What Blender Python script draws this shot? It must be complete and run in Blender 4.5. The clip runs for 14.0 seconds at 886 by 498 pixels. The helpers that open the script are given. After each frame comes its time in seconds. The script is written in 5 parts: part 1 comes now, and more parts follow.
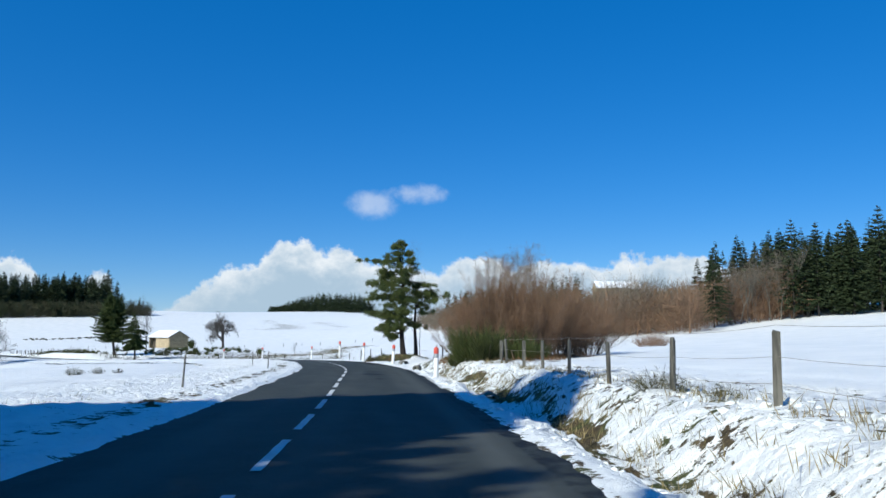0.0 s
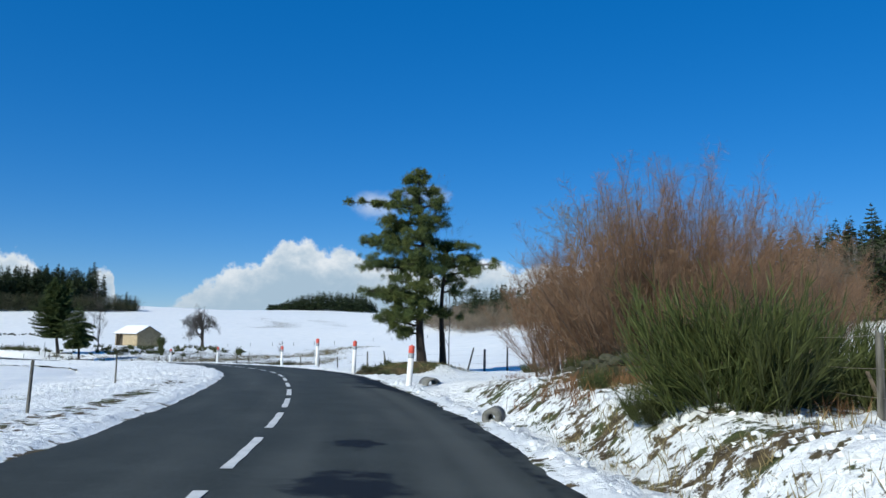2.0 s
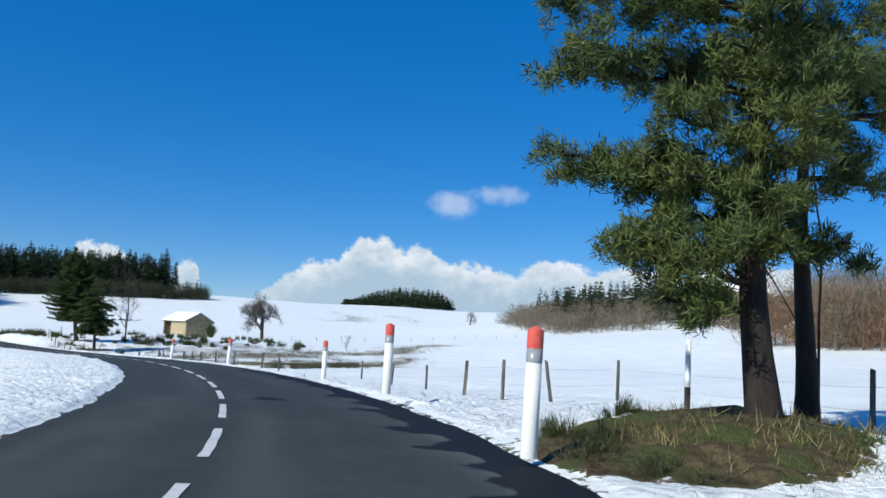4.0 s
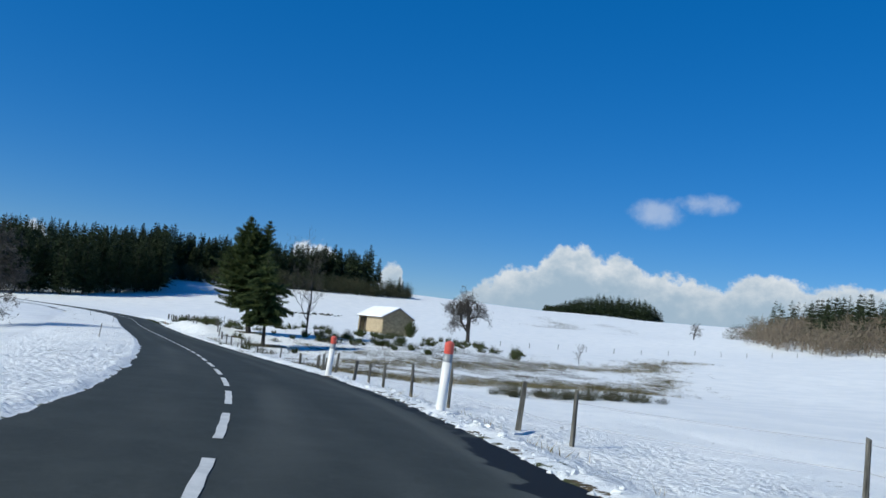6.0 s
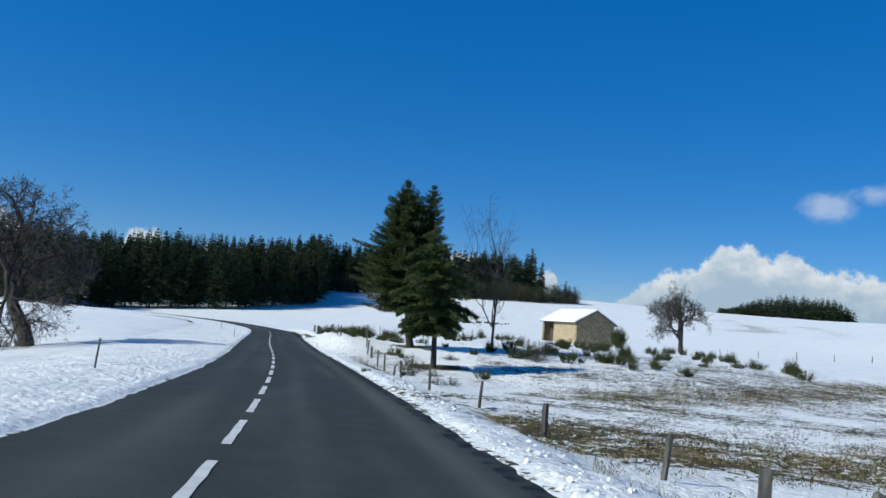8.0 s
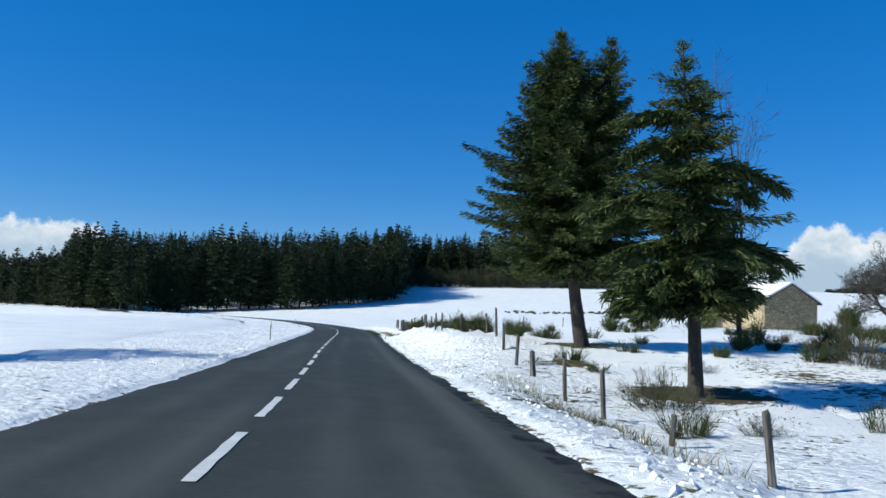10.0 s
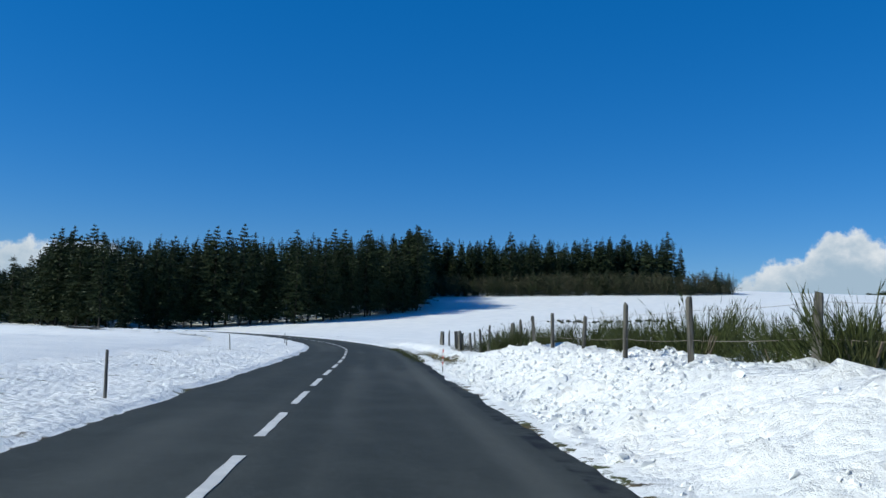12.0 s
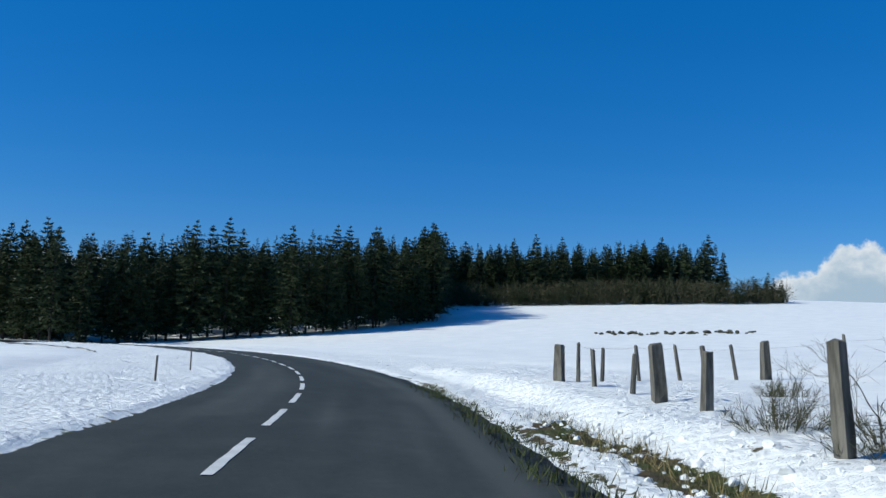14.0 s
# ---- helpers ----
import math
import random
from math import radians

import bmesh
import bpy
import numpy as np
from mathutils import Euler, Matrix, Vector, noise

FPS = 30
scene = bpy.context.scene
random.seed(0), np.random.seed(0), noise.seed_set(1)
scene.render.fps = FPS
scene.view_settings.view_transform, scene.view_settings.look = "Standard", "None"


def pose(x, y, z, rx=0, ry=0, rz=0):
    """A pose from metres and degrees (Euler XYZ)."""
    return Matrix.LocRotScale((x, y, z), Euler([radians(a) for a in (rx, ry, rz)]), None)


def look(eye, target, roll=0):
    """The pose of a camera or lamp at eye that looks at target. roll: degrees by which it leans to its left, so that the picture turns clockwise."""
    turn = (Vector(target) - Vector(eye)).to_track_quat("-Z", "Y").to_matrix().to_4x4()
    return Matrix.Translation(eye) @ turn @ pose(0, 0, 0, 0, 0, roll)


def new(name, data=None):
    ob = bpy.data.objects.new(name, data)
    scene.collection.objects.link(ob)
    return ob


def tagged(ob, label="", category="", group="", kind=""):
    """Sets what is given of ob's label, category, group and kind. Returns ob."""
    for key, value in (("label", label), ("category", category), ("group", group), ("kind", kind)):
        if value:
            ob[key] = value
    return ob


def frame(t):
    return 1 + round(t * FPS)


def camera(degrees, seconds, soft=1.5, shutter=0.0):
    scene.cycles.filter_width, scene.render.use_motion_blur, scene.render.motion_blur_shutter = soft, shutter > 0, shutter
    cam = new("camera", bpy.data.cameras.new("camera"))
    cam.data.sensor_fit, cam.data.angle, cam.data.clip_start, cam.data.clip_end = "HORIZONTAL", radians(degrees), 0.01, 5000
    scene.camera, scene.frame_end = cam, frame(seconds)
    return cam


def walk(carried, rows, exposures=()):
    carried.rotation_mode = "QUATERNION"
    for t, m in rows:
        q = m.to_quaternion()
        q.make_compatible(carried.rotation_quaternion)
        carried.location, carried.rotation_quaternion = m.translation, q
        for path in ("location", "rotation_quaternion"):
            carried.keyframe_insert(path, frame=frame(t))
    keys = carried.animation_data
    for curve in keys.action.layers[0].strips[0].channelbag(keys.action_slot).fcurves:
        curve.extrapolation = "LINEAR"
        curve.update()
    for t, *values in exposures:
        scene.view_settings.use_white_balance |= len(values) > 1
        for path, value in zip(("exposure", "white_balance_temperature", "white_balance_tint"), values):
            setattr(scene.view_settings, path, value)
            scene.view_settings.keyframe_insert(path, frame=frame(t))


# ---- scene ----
cam = camera(57.1, 14.0)
PATH = [
    (0, (-0.198, 5.964, 1.499), (-0.202, 7.952, 1.721), 0.5),
    (0.5, (-0.718, 13.715, 1.417), (-0.722, 15.703, 1.638), 0.5),
    (1, (-1.302, 21.289, 1.334), (-1.305, 23.277, 1.557), 0.7),
    (1.5, (-1.894, 28.681, 1.253), (-1.901, 30.668, 1.484), 1.2),
    (2, (-2.53, 35.382, 1.278), (-2.541, 37.369, 1.504), 1.3),
    (2.5, (-3.246, 42.501, 1.227), (-3.268, 44.489, 1.451), 1.7),
    (3, (-4.275, 50.215, 1.175), (-4.315, 52.202, 1.399), 1.8),
    (3.5, (-5.511, 57.694, 1.103), (-5.611, 59.679, 1.33), 2.8),
    (4, (-7.104, 65.123, 1.026), (-7.301, 67.101, 1.244), 3.3),
    (6.5, (-21.14, 99.531, 0.456), (-21.907, 101.369, 0.645), 6.6),
    (7, (-24.987, 105.833, 0.27), (-25.835, 107.635, 0.453), 6.4),
    (7.5, (-29.006, 111.75, 0.049), (-29.938, 113.511, 0.229), 6.0),
    (7.7, (-30.699, 114.051, 0.011), (-31.664, 115.793, 0.192), 5.6),
    (9.8, (-49.496, 137.67, -0.956), (-50.656, 139.291, -0.797), 2.8),
    (10, (-51.483, 139.942, -1.058), (-52.651, 141.558, -0.899), 2.7),
    (10.5, (-56.709, 145.725, -1.256), (-57.885, 147.334, -1.085), 1.9),
    (11, (-61.93, 151.674, -1.366), (-63.121, 153.271, -1.192), 1.6),
    (11.5, (-67.122, 157.395, -1.473), (-68.318, 158.988, -1.291), 1.6),
    (12, (-72.333, 163.035, -1.558), (-73.53, 164.626, -1.368), 1.7),
    (12.5, (-77.608, 168.941, -1.642), (-78.807, 170.53, -1.444), 1.5),
    (13, (-83.023, 175.367, -1.67), (-84.232, 176.947, -1.463), 1.4),
    (13.5, (-88.591, 181.53, -1.745), (-89.802, 183.107, -1.53), 1.5),
    (14, (-93.988, 187.702, -1.835), (-95.204, 189.274, -1.612), 1.6),
]
walk(cam, [(t, look(eye, target, roll)) for t, eye, target, roll in PATH],
     [(0, 0.08), (1.5, -0.08), (3, 0.05), (4, 0.05), (6.5, -0.22), (7.5, -0.18), (10, 0.08), (11, 0.15), (12, -0.16), (13, -0.2), (14, -0.1)])

# ---- world and sun ----
SUN_AZ, SUN_EL = radians(220), radians(36)          # clockwise from +y
world = bpy.data.worlds.new("sky")
scene.world = world
world.use_nodes = True
wn, wl = world.node_tree.nodes, world.node_tree.links
wn.clear()


def wnode(kind, **props):
    n = wn.new(kind)
    for k, v in props.items():
        if k == "operation":
            n.operation = v
        elif k == "data_type":
            n.data_type = v
        elif k == "interpolation_type":
            n.interpolation_type = v
    return n


def wmath(op, a, b=None, c=None):
    n = wnode("ShaderNodeMath", operation=op)
    for i, v in enumerate((a, b, c)):
        if v is None:
            continue
        if isinstance(v, (int, float)):
            n.inputs[i].default_value = v
        else:
            wl.new(v, n.inputs[i])
    return n.outputs[0]


def wramp(x, lo, hi):
    n = wnode("ShaderNodeMapRange", interpolation_type="SMOOTHSTEP")
    wl.new(x, n.inputs[0])
    n.inputs[1].default_value, n.inputs[2].default_value = lo, hi
    return n.outputs[0]


def wmix(f, a, b):
    n = wnode("ShaderNodeMix", data_type="RGBA")
    wl.new(f, n.inputs[0])
    for v, i in ((a, 6), (b, 7)):
        if isinstance(v, tuple):
            n.inputs[i].default_value = (*v, 1)
        else:
            wl.new(v, n.inputs[i])
    return n.outputs[2]


sky = wnode("ShaderNodeTexSky")
sky.sky_type, sky.sun_disc = "NISHITA", False
sky.sun_elevation, sky.sun_rotation = SUN_EL, SUN_AZ
sky.altitude, sky.air_density, sky.dust_density, sky.ozone_density = 1200, 1.0, 0.0, 6.0
grade = wnode("ShaderNodeHueSaturation")
grade.inputs["Hue"].default_value, grade.inputs["Saturation"].default_value, grade.inputs["Value"].default_value = 0.502, 1.3, 1.22
wl.new(sky.outputs[0], grade.inputs["Color"])
coord = wnode("ShaderNodeTexCoord")
sep = wnode("ShaderNodeSeparateXYZ")
wl.new(coord.outputs["Generated"], sep.inputs[0])
az = wmath("MULTIPLY", wmath("ARCTAN2", sep.outputs[0], sep.outputs[1]), 57.2958)
el = wmath("MULTIPLY", wmath("ARCSINE", sep.outputs[2]), 57.2958)


def wnoise(scale, detail, rough, squash=1.0, shift=0.0):
    mp = wnode("ShaderNodeMapping")
    wl.new(coord.outputs["Generated"], mp.inputs["Vector"])
    mp.inputs["Scale"].default_value = (1, 1, squash)
    mp.inputs["Location"].default_value = (shift, shift, shift)
    n = wnode("ShaderNodeTexNoise")
    wl.new(mp.outputs[0], n.inputs["Vector"])
    n.inputs["Scale"].default_value, n.inputs["Detail"].default_value, n.inputs["Roughness"].default_value = scale, detail, rough
    return n.outputs[0]


def bump_at(a, w, h):
    """A heap of cloud round the azimuth a."""
    d = wmath("DIVIDE", wmath("SUBTRACT", az, a), w)
    return wmath("MULTIPLY", wmath("EXPONENT", wmath("MULTIPLY", wmath("MULTIPLY", wmath("MULTIPLY", d, d), wmath("MULTIPLY", d, d)), -1.0)), h)


# cumulus bank low over the hills: a long even bank, and heaps of (azimuth, width, height)
top = wmath("MULTIPLY", wmath("MULTIPLY", wramp(az, -24.5, -12.5), wramp(wmath("MULTIPLY", az, -1.0), -70, -30)), 5.0)
for a, w, h in ((-10.6, 1.9, 1.9), (-7.2, 1.4, 1.2), (2.4, 2.2, 0.8), (8, 2.5, 0.7), (15, 4.0, 0.9), (-4.2, 1.3, 0.5), (-14.2, 1.6, 0.35),
                (-23.1, 1.1, 4.2), (-28.5, 2.7, 5.2), (-50.5, 2.2, 4.5), (-46.4, 1.2, 4.1), (-62, 6.0, 5.0), (-35, 3.0, 3.8)):
    top = wmath("ADD", top, bump_at(a, w, h))
puff = wmath("ADD", wmath("MULTIPLY", wmath("SUBTRACT", wnoise(30, 6, 0.6), 0.5), 2.2), wmath("MULTIPLY", wmath("SUBTRACT", wnoise(100, 4, 0.6), 0.5), 1.0))
edge = wmath("SUBTRACT", wmath("ADD", top, puff), el)
bank = wramp(edge, 0.0, 0.55)
# thin wisp above the bank
wisp = None
for wa, we, ww, wh, k in ((-5.0, 9.35, 1.9, 1.15, 0.40), (-1.9, 10.15, 2.0, 0.75, 0.42)):
    wx, wy = wmath("DIVIDE", wmath("SUBTRACT", az, wa), ww), wmath("DIVIDE", wmath("SUBTRACT", el, we), wh)
    ell = wmath("SUBTRACT", 1.0, wmath("ADD", wmath("MULTIPLY", wx, wx), wmath("MULTIPLY", wy, wy)))
    puff_ = wmath("MULTIPLY", wramp(wmath("ADD", ell, wmath("MULTIPLY", wmath("SUBTRACT", wnoise(36, 6, 0.62, 1.0, 3.0), 0.5), 2.6)), -0.3, 1.5), k)
    wisp = puff_ if wisp is None else wmath("MAXIMUM", wisp, puff_)
mask = wmath("MAXIMUM", bank, wisp)
shade = wramp(wmath("ADD", wmath("SUBTRACT", 1.6, edge), wmath("MULTIPLY", wmath("SUBTRACT", wnoise(38, 5, 0.6, 1.4, 7.0), 0.5), 5.0)), -1.4, 3.0)
shade = wmath("MULTIPLY", shade, wmath("ADD", 0.45, wmath("MULTIPLY", wramp(el, 1.5, 5.5), 0.55)))
cloud = wmix(shade, (4.0, 5.4, 6.7), (8.9, 9.3, 9.6))
even = wmix(wmath("SUBTRACT", 0.4, wmath("MULTIPLY", wramp(el, 24, 75), 0.3)), grade.outputs[0], (0.06, 1.64, 5.6))
skymix = wmix(mask, even, cloud)
bg = wnode("ShaderNodeBackground")
bg.inputs["Strength"].default_value = 0.1
wl.new(skymix, bg.inputs["Color"])
wout = wnode("ShaderNodeOutputWorld")
wl.new(bg.outputs[0], wout.inputs["Surface"])

sun = new("sun", bpy.data.lights.new("sun", "SUN"))
sun.data.energy, sun.data.angle, sun.data.color = 4.9, radians(0.53), (0.96, 0.97, 0.868)
sun.matrix_world = look((math.sin(SUN_AZ) * 50, math.cos(SUN_AZ) * 50, 50 * math.tan(SUN_EL)), (0, 0, 0))

# ---- materials ----


class Mat:
    """A principled material with two scales of colour variation and bump."""

    def __init__(self, name, rough=0.8, metallic=0.0):
        self.m = bpy.data.materials.new(name)
        self.m.use_nodes = True
        self.n, self.l = self.m.node_tree.nodes, self.m.node_tree.links
        self.p = self.n["Principled BSDF"]
        self.p.inputs["Roughness"].default_value, self.p.inputs["Metallic"].default_value = rough, metallic
        self.tc = self.n.new("ShaderNodeTexCoord").outputs["Object"]

    def noise(self, scale, detail=4, rough=0.6, stretch=(1, 1, 1)):
        mp = self.n.new("ShaderNodeMapping")
        self.l.new(self.tc, mp.inputs["Vector"])
        mp.inputs["Scale"].default_value = stretch
        t = self.n.new("ShaderNodeTexNoise")
        self.l.new(mp.outputs[0], t.inputs["Vector"])
        t.inputs["Scale"].default_value, t.inputs["Detail"].default_value, t.inputs["Roughness"].default_value = scale, detail, rough
        return t.outputs[0]

    def ramp(self, x, lo, hi):
        r = self.n.new("ShaderNodeMapRange")
        r.interpolation_type = "SMOOTHSTEP"
        self.l.new(x, r.inputs[0])
        r.inputs[1].default_value, r.inputs[2].default_value = lo, hi
        return r.outputs[0]

    def mix(self, f, a, b):
        x = self.n.new("ShaderNodeMix")
        x.data_type = "RGBA"
        for v, i in ((f, 0), (a, 6), (b, 7)):
            if isinstance(v, (int, float)):
                x.inputs[i].default_value = v
            elif isinstance(v, tuple):
                x.inputs[i].default_value = (*v, 1)
            else:
                self.l.new(v, x.inputs[i])
        return x.outputs[2]

    def math(self, op, a, b):
        x = self.n.new("ShaderNodeMath")
        x.operation = op
        for i, v in enumerate((a, b)):
            if isinstance(v, (int, float)):
                x.inputs[i].default_value = v
            else:
                self.l.new(v, x.inputs[i])
        return x.outputs[0]

    def attr(self, name):
        a = self.n.new("ShaderNodeAttribute")
        a.attribute_name = name
        return a.outputs["Fac"]

    def island(self):
        return self.n.new("ShaderNodeNewGeometry").outputs["Random Per Island"]

    def object_random(self):
        return self.n.new("ShaderNodeObjectInfo").outputs["Random"]

    def color(self, c):
        self.l.new(c, self.p.inputs["Base Color"])
        return self

    def roughness(self, r):
        self.l.new(r, self.p.inputs["Roughness"])
        return self

    def bump(self, h, strength=0.3, dist=0.02):
        b = self.n.new("ShaderNodeBump")
        b.inputs["Strength"].default_value, b.inputs["Distance"].default_value = strength, dist
        self.l.new(h, b.inputs["Height"])
        self.l.new(b.outputs[0], self.p.inputs["Normal"])
        return self


def two_tone(name, a, b, scale, rough=0.8, bump=0.3, dist=0.01, fine=8.0, stretch=(1, 1, 1)):
    k = Mat(name, rough)
    n1, n2 = k.noise(scale, 4, 0.6, stretch), k.noise(scale * fine, 4, 0.65, stretch)
    k.color(k.mix(k.ramp(k.math("ADD", k.math("MULTIPLY", n1, 0.6), k.math("MULTIPLY", n2, 0.4)), 0.35, 0.65), a, b))
    return k.bump(n2, bump, dist).m


def leaf_mat(name, a, b, c, trans=0.25, rough=0.55):
    """Foliage: each blade of its own tone, each plant a little different."""
    k = Mat(name, rough)
    col = k.mix(k.island(), a, b)
    col = k.mix(k.math("MULTIPLY", k.ramp(k.noise(0.7, 3), 0.35, 0.7), 0.7), col, c)
    k.color(col)
    k.p.inputs["Specular IOR Level"].default_value = 0.1
    return k.m


# snow with bare earth and old grass where the mesh says so
k = Mat("snow", 0.55)
n1, n2, n3 = k.noise(0.35, 5), k.noise(9.0, 5, 0.65), k.noise(45.0, 3, 0.6)
snow = k.mix(k.ramp(n1, 0.3, 0.7), (0.77, 0.797, 0.80), (0.872, 0.882, 0.868))
soil = k.mix(k.ramp(k.noise(5, 5), 0.35, 0.65), (0.05, 0.036, 0.02), (0.12, 0.09, 0.048))
soil = k.mix(k.ramp(k.noise(1.3, 3), 0.45, 0.6), soil, (0.062, 0.072, 0.025))
bare = k.ramp(k.math("ADD", k.attr("bare"), k.math("ADD", k.math("MULTIPLY", k.math("SUBTRACT", k.noise(4.5, 7, 0.72), 0.5), 1.6), k.math("MULTIPLY", k.math("SUBTRACT", k.noise(0.55, 4, 0.6), 0.5), 0.7))), 0.43, 0.53)
k.color(k.mix(bare, snow, soil))
k.roughness(k.math("ADD", 0.5, k.math("MULTIPLY", bare, 0.4)))
vor = k.n.new("ShaderNodeTexVoronoi")
k.l.new(k.tc, vor.inputs["Vector"])
vor.inputs["Scale"].default_value = 5.5
clods = k.math("MULTIPLY", k.attr("clod"), k.math("ADD", k.math("MULTIPLY", vor.outputs["Distance"], -1.6), k.math("MULTIPLY", k.noise(5.0, 6, 0.7), 2.2)))
k.bump(k.math("ADD", clods, k.math("ADD", k.math("MULTIPLY", n2, 0.8), k.math("MULTIPLY", n3, 0.4))), 0.7, 0.06)
k.p.inputs["Specular IOR Level"].default_value = 0.2
SNOW = k.m

k = Mat("asphalt", 0.72)
g1, g2 = k.noise(260, 2), k.noise(1.1, 5)
asph = k.mix(k.ramp(g1, 0.3, 0.7), (0.025, 0.029, 0.027), (0.050, 0.057, 0.052))
asph = k.mix(k.math("MULTIPLY", k.ramp(g2, 0.4, 0.7), 0.5), asph, (0.058, 0.066, 0.061))
asph = k.mix(k.math("MULTIPLY", k.ramp(k.noise(11.0, 6, 0.7), 0.45, 0.75), 0.55), asph, (0.072, 0.08, 0.075))
asph = k.mix(k.math("MULTIPLY", k.ramp(k.noise(34.0, 4, 0.7), 0.5, 0.8), 0.5), asph, (0.02, 0.023, 0.022))
asph = k.mix(k.math("MULTIPLY", k.attr("pale"), 0.55), asph, (0.10, 0.107, 0.10))
asph = k.mix(k.ramp(k.math("ADD", k.attr("damp_dark"), k.math("MULTIPLY", k.math("SUBTRACT", k.noise(2.4, 5), 0.5), 1.2)), 0.5, 0.75), asph, (0.011, 0.013, 0.016))
k.p.inputs["Specular IOR Level"].default_value = 0.12
k.color(asph).bump(g1, 0.35, 0.008)
ASPHALT = k.m
LINE = two_tone("road_paint", (0.50, 0.51, 0.50), (0.68, 0.68, 0.66), 3.0, 0.6, 0.3, 0.003, 20)
BARK = two_tone("bark", (0.022, 0.019, 0.016), (0.072, 0.060, 0.048), 3.0, 0.9, 0.9, 0.03, 4, (1, 1, 0.25))
PINE_BARK = two_tone("pine_bark", (0.010, 0.008, 0.007), (0.034, 0.023, 0.017), 2.5, 0.9, 0.9, 0.03, 5, (1, 1, 0.3))
GREY_TWIG = two_tone("grey_twig", (0.085, 0.077, 0.062), (0.19, 0.175, 0.145), 2.0, 0.85, 0.3, 0.01)
DARK_TWIG = two_tone("dark_twig", (0.042, 0.038, 0.033), (0.11, 0.10, 0.088), 2.0, 0.85, 0.3, 0.01)
SPRUCE = leaf_mat("spruce_needles", (0.028, 0.048, 0.017), (0.11, 0.132, 0.042), (0.056, 0.085, 0.034))
PINE = leaf_mat("pine_needles", (0.042, 0.066, 0.02), (0.14, 0.155, 0.045), (0.065, 0.10, 0.04))
FOREST = leaf_mat("forest_needles", (0.018, 0.034, 0.016), (0.052, 0.066, 0.028), (0.034, 0.048, 0.026))
HILLBRUSH = leaf_mat("hill_brush", (0.035, 0.045, 0.022), (0.095, 0.085, 0.05), (0.06, 0.062, 0.038))
HEATH = leaf_mat("heath", (0.022, 0.022, 0.011), (0.085, 0.07, 0.038), (0.05, 0.052, 0.022))
BROOM = leaf_mat("broom_stems", (0.026, 0.042, 0.012), (0.085, 0.10, 0.032), (0.055, 0.06, 0.026))
WILLOW = leaf_mat("willow_twigs", (0.14, 0.078, 0.046), (0.26, 0.155, 0.092), (0.19, 0.13, 0.088))
WILLOW_STEM = two_tone("willow_stem", (0.05, 0.036, 0.026), (0.15, 0.105, 0.07), 2.0, 0.85, 0.3, 0.01)
BRUSH = leaf_mat("bare_brush", (0.13, 0.10, 0.075), (0.22, 0.175, 0.13), (0.16, 0.145, 0.11))
GRASS = leaf_mat("dry_grass", (0.17, 0.13, 0.06), (0.33, 0.26, 0.13), (0.13, 0.13, 0.05))
FERN = leaf_mat("dead_fern", (0.11, 0.055, 0.026), (0.22, 0.11, 0.05), (0.14, 0.09, 0.045))
POST = two_tone("weathered_post", (0.04, 0.038, 0.031), (0.17, 0.16, 0.135), 5.0, 0.9, 0.8, 0.012, 5, (1, 1, 0.12))

# ---- plan: the road's centre line and the lie of the land ----
LINE_KNOTS = np.array([(1.0, -160), (-0.2, -60), (-1.3, 0), (-2.55, 20), (-4.0, 36), (-5.45, 50), (-7.7, 62.5), (-11.0, 75.7), (-16.8, 90),
                       (-25.7, 105.5), (-36.9, 120.5), (-48.0, 134), (-60.2, 148), (-72.2, 161.2), (-86.1, 176.65), (-100.15, 192.4), (-110.9, 203.5),
                       (-123, 213.5), (-141, 225), (-165, 234.5), (-200, 243.5), (-250, 250), (-330, 252)], float)


def spline(pts, step):
    out = []
    p = np.vstack([2 * pts[0] - pts[1], pts, 2 * pts[-1] - pts[-2]])
    for i in range(1, len(p) - 2):
        a, b, c, d = p[i - 1], p[i], p[i + 1], p[i + 2]
        n = max(2, int(np.linalg.norm(c - b) / step))
        t0, t1, t2, t3 = 0, np.linalg.norm(b - a) ** 0.5, 0, 0
        t2 = t1 + np.linalg.norm(c - b) ** 0.5
        t3 = t2 + np.linalg.norm(d - c) ** 0.5
        for t in np.linspace(t1, t2, n, endpoint=False):
            a1 = (t1 - t) / (t1 - t0) * a + (t - t0) / (t1 - t0) * b
            a2 = (t2 - t) / (t2 - t1) * b + (t - t1) / (t2 - t1) * c
            a3 = (t3 - t) / (t3 - t2) * c + (t - t2) / (t3 - t2) * d
            b1 = (t2 - t) / (t2 - t0) * a1 + (t - t0) / (t2 - t0) * a2
            b2 = (t3 - t) / (t3 - t1) * a2 + (t - t1) / (t3 - t1) * a3
            out.append((t2 - t) / (t2 - t1) * b1 + (t - t1) / (t2 - t1) * b2)
    out.append(pts[-1])
    return np.array(out)


raw = spline(LINE_KNOTS, 1.0)
arc = np.r_[0, np.cumsum(np.linalg.norm(np.diff(raw, axis=0), axis=1))]
S0 = np.interp(0, raw[:, 1], arc)                    # the arc length where y is 0
STA = np.arange(-150, arc[-1] - S0, 1.0)             # stations along the road, metres from there
CX, CY = np.interp(STA + S0, arc, raw[:, 0]), np.interp(STA + S0, arc, raw[:, 1])
TX, TY = np.gradient(CX), np.gradient(CY)
TL = np.hypot(TX, TY)
TX, TY = TX / TL, TY / TL
RZ_S = np.array([-150, 0, 22, 45, 65, 88, 110, 118, 128, 140, 150, 170, 185, 215, 250, 300, 380, 480])
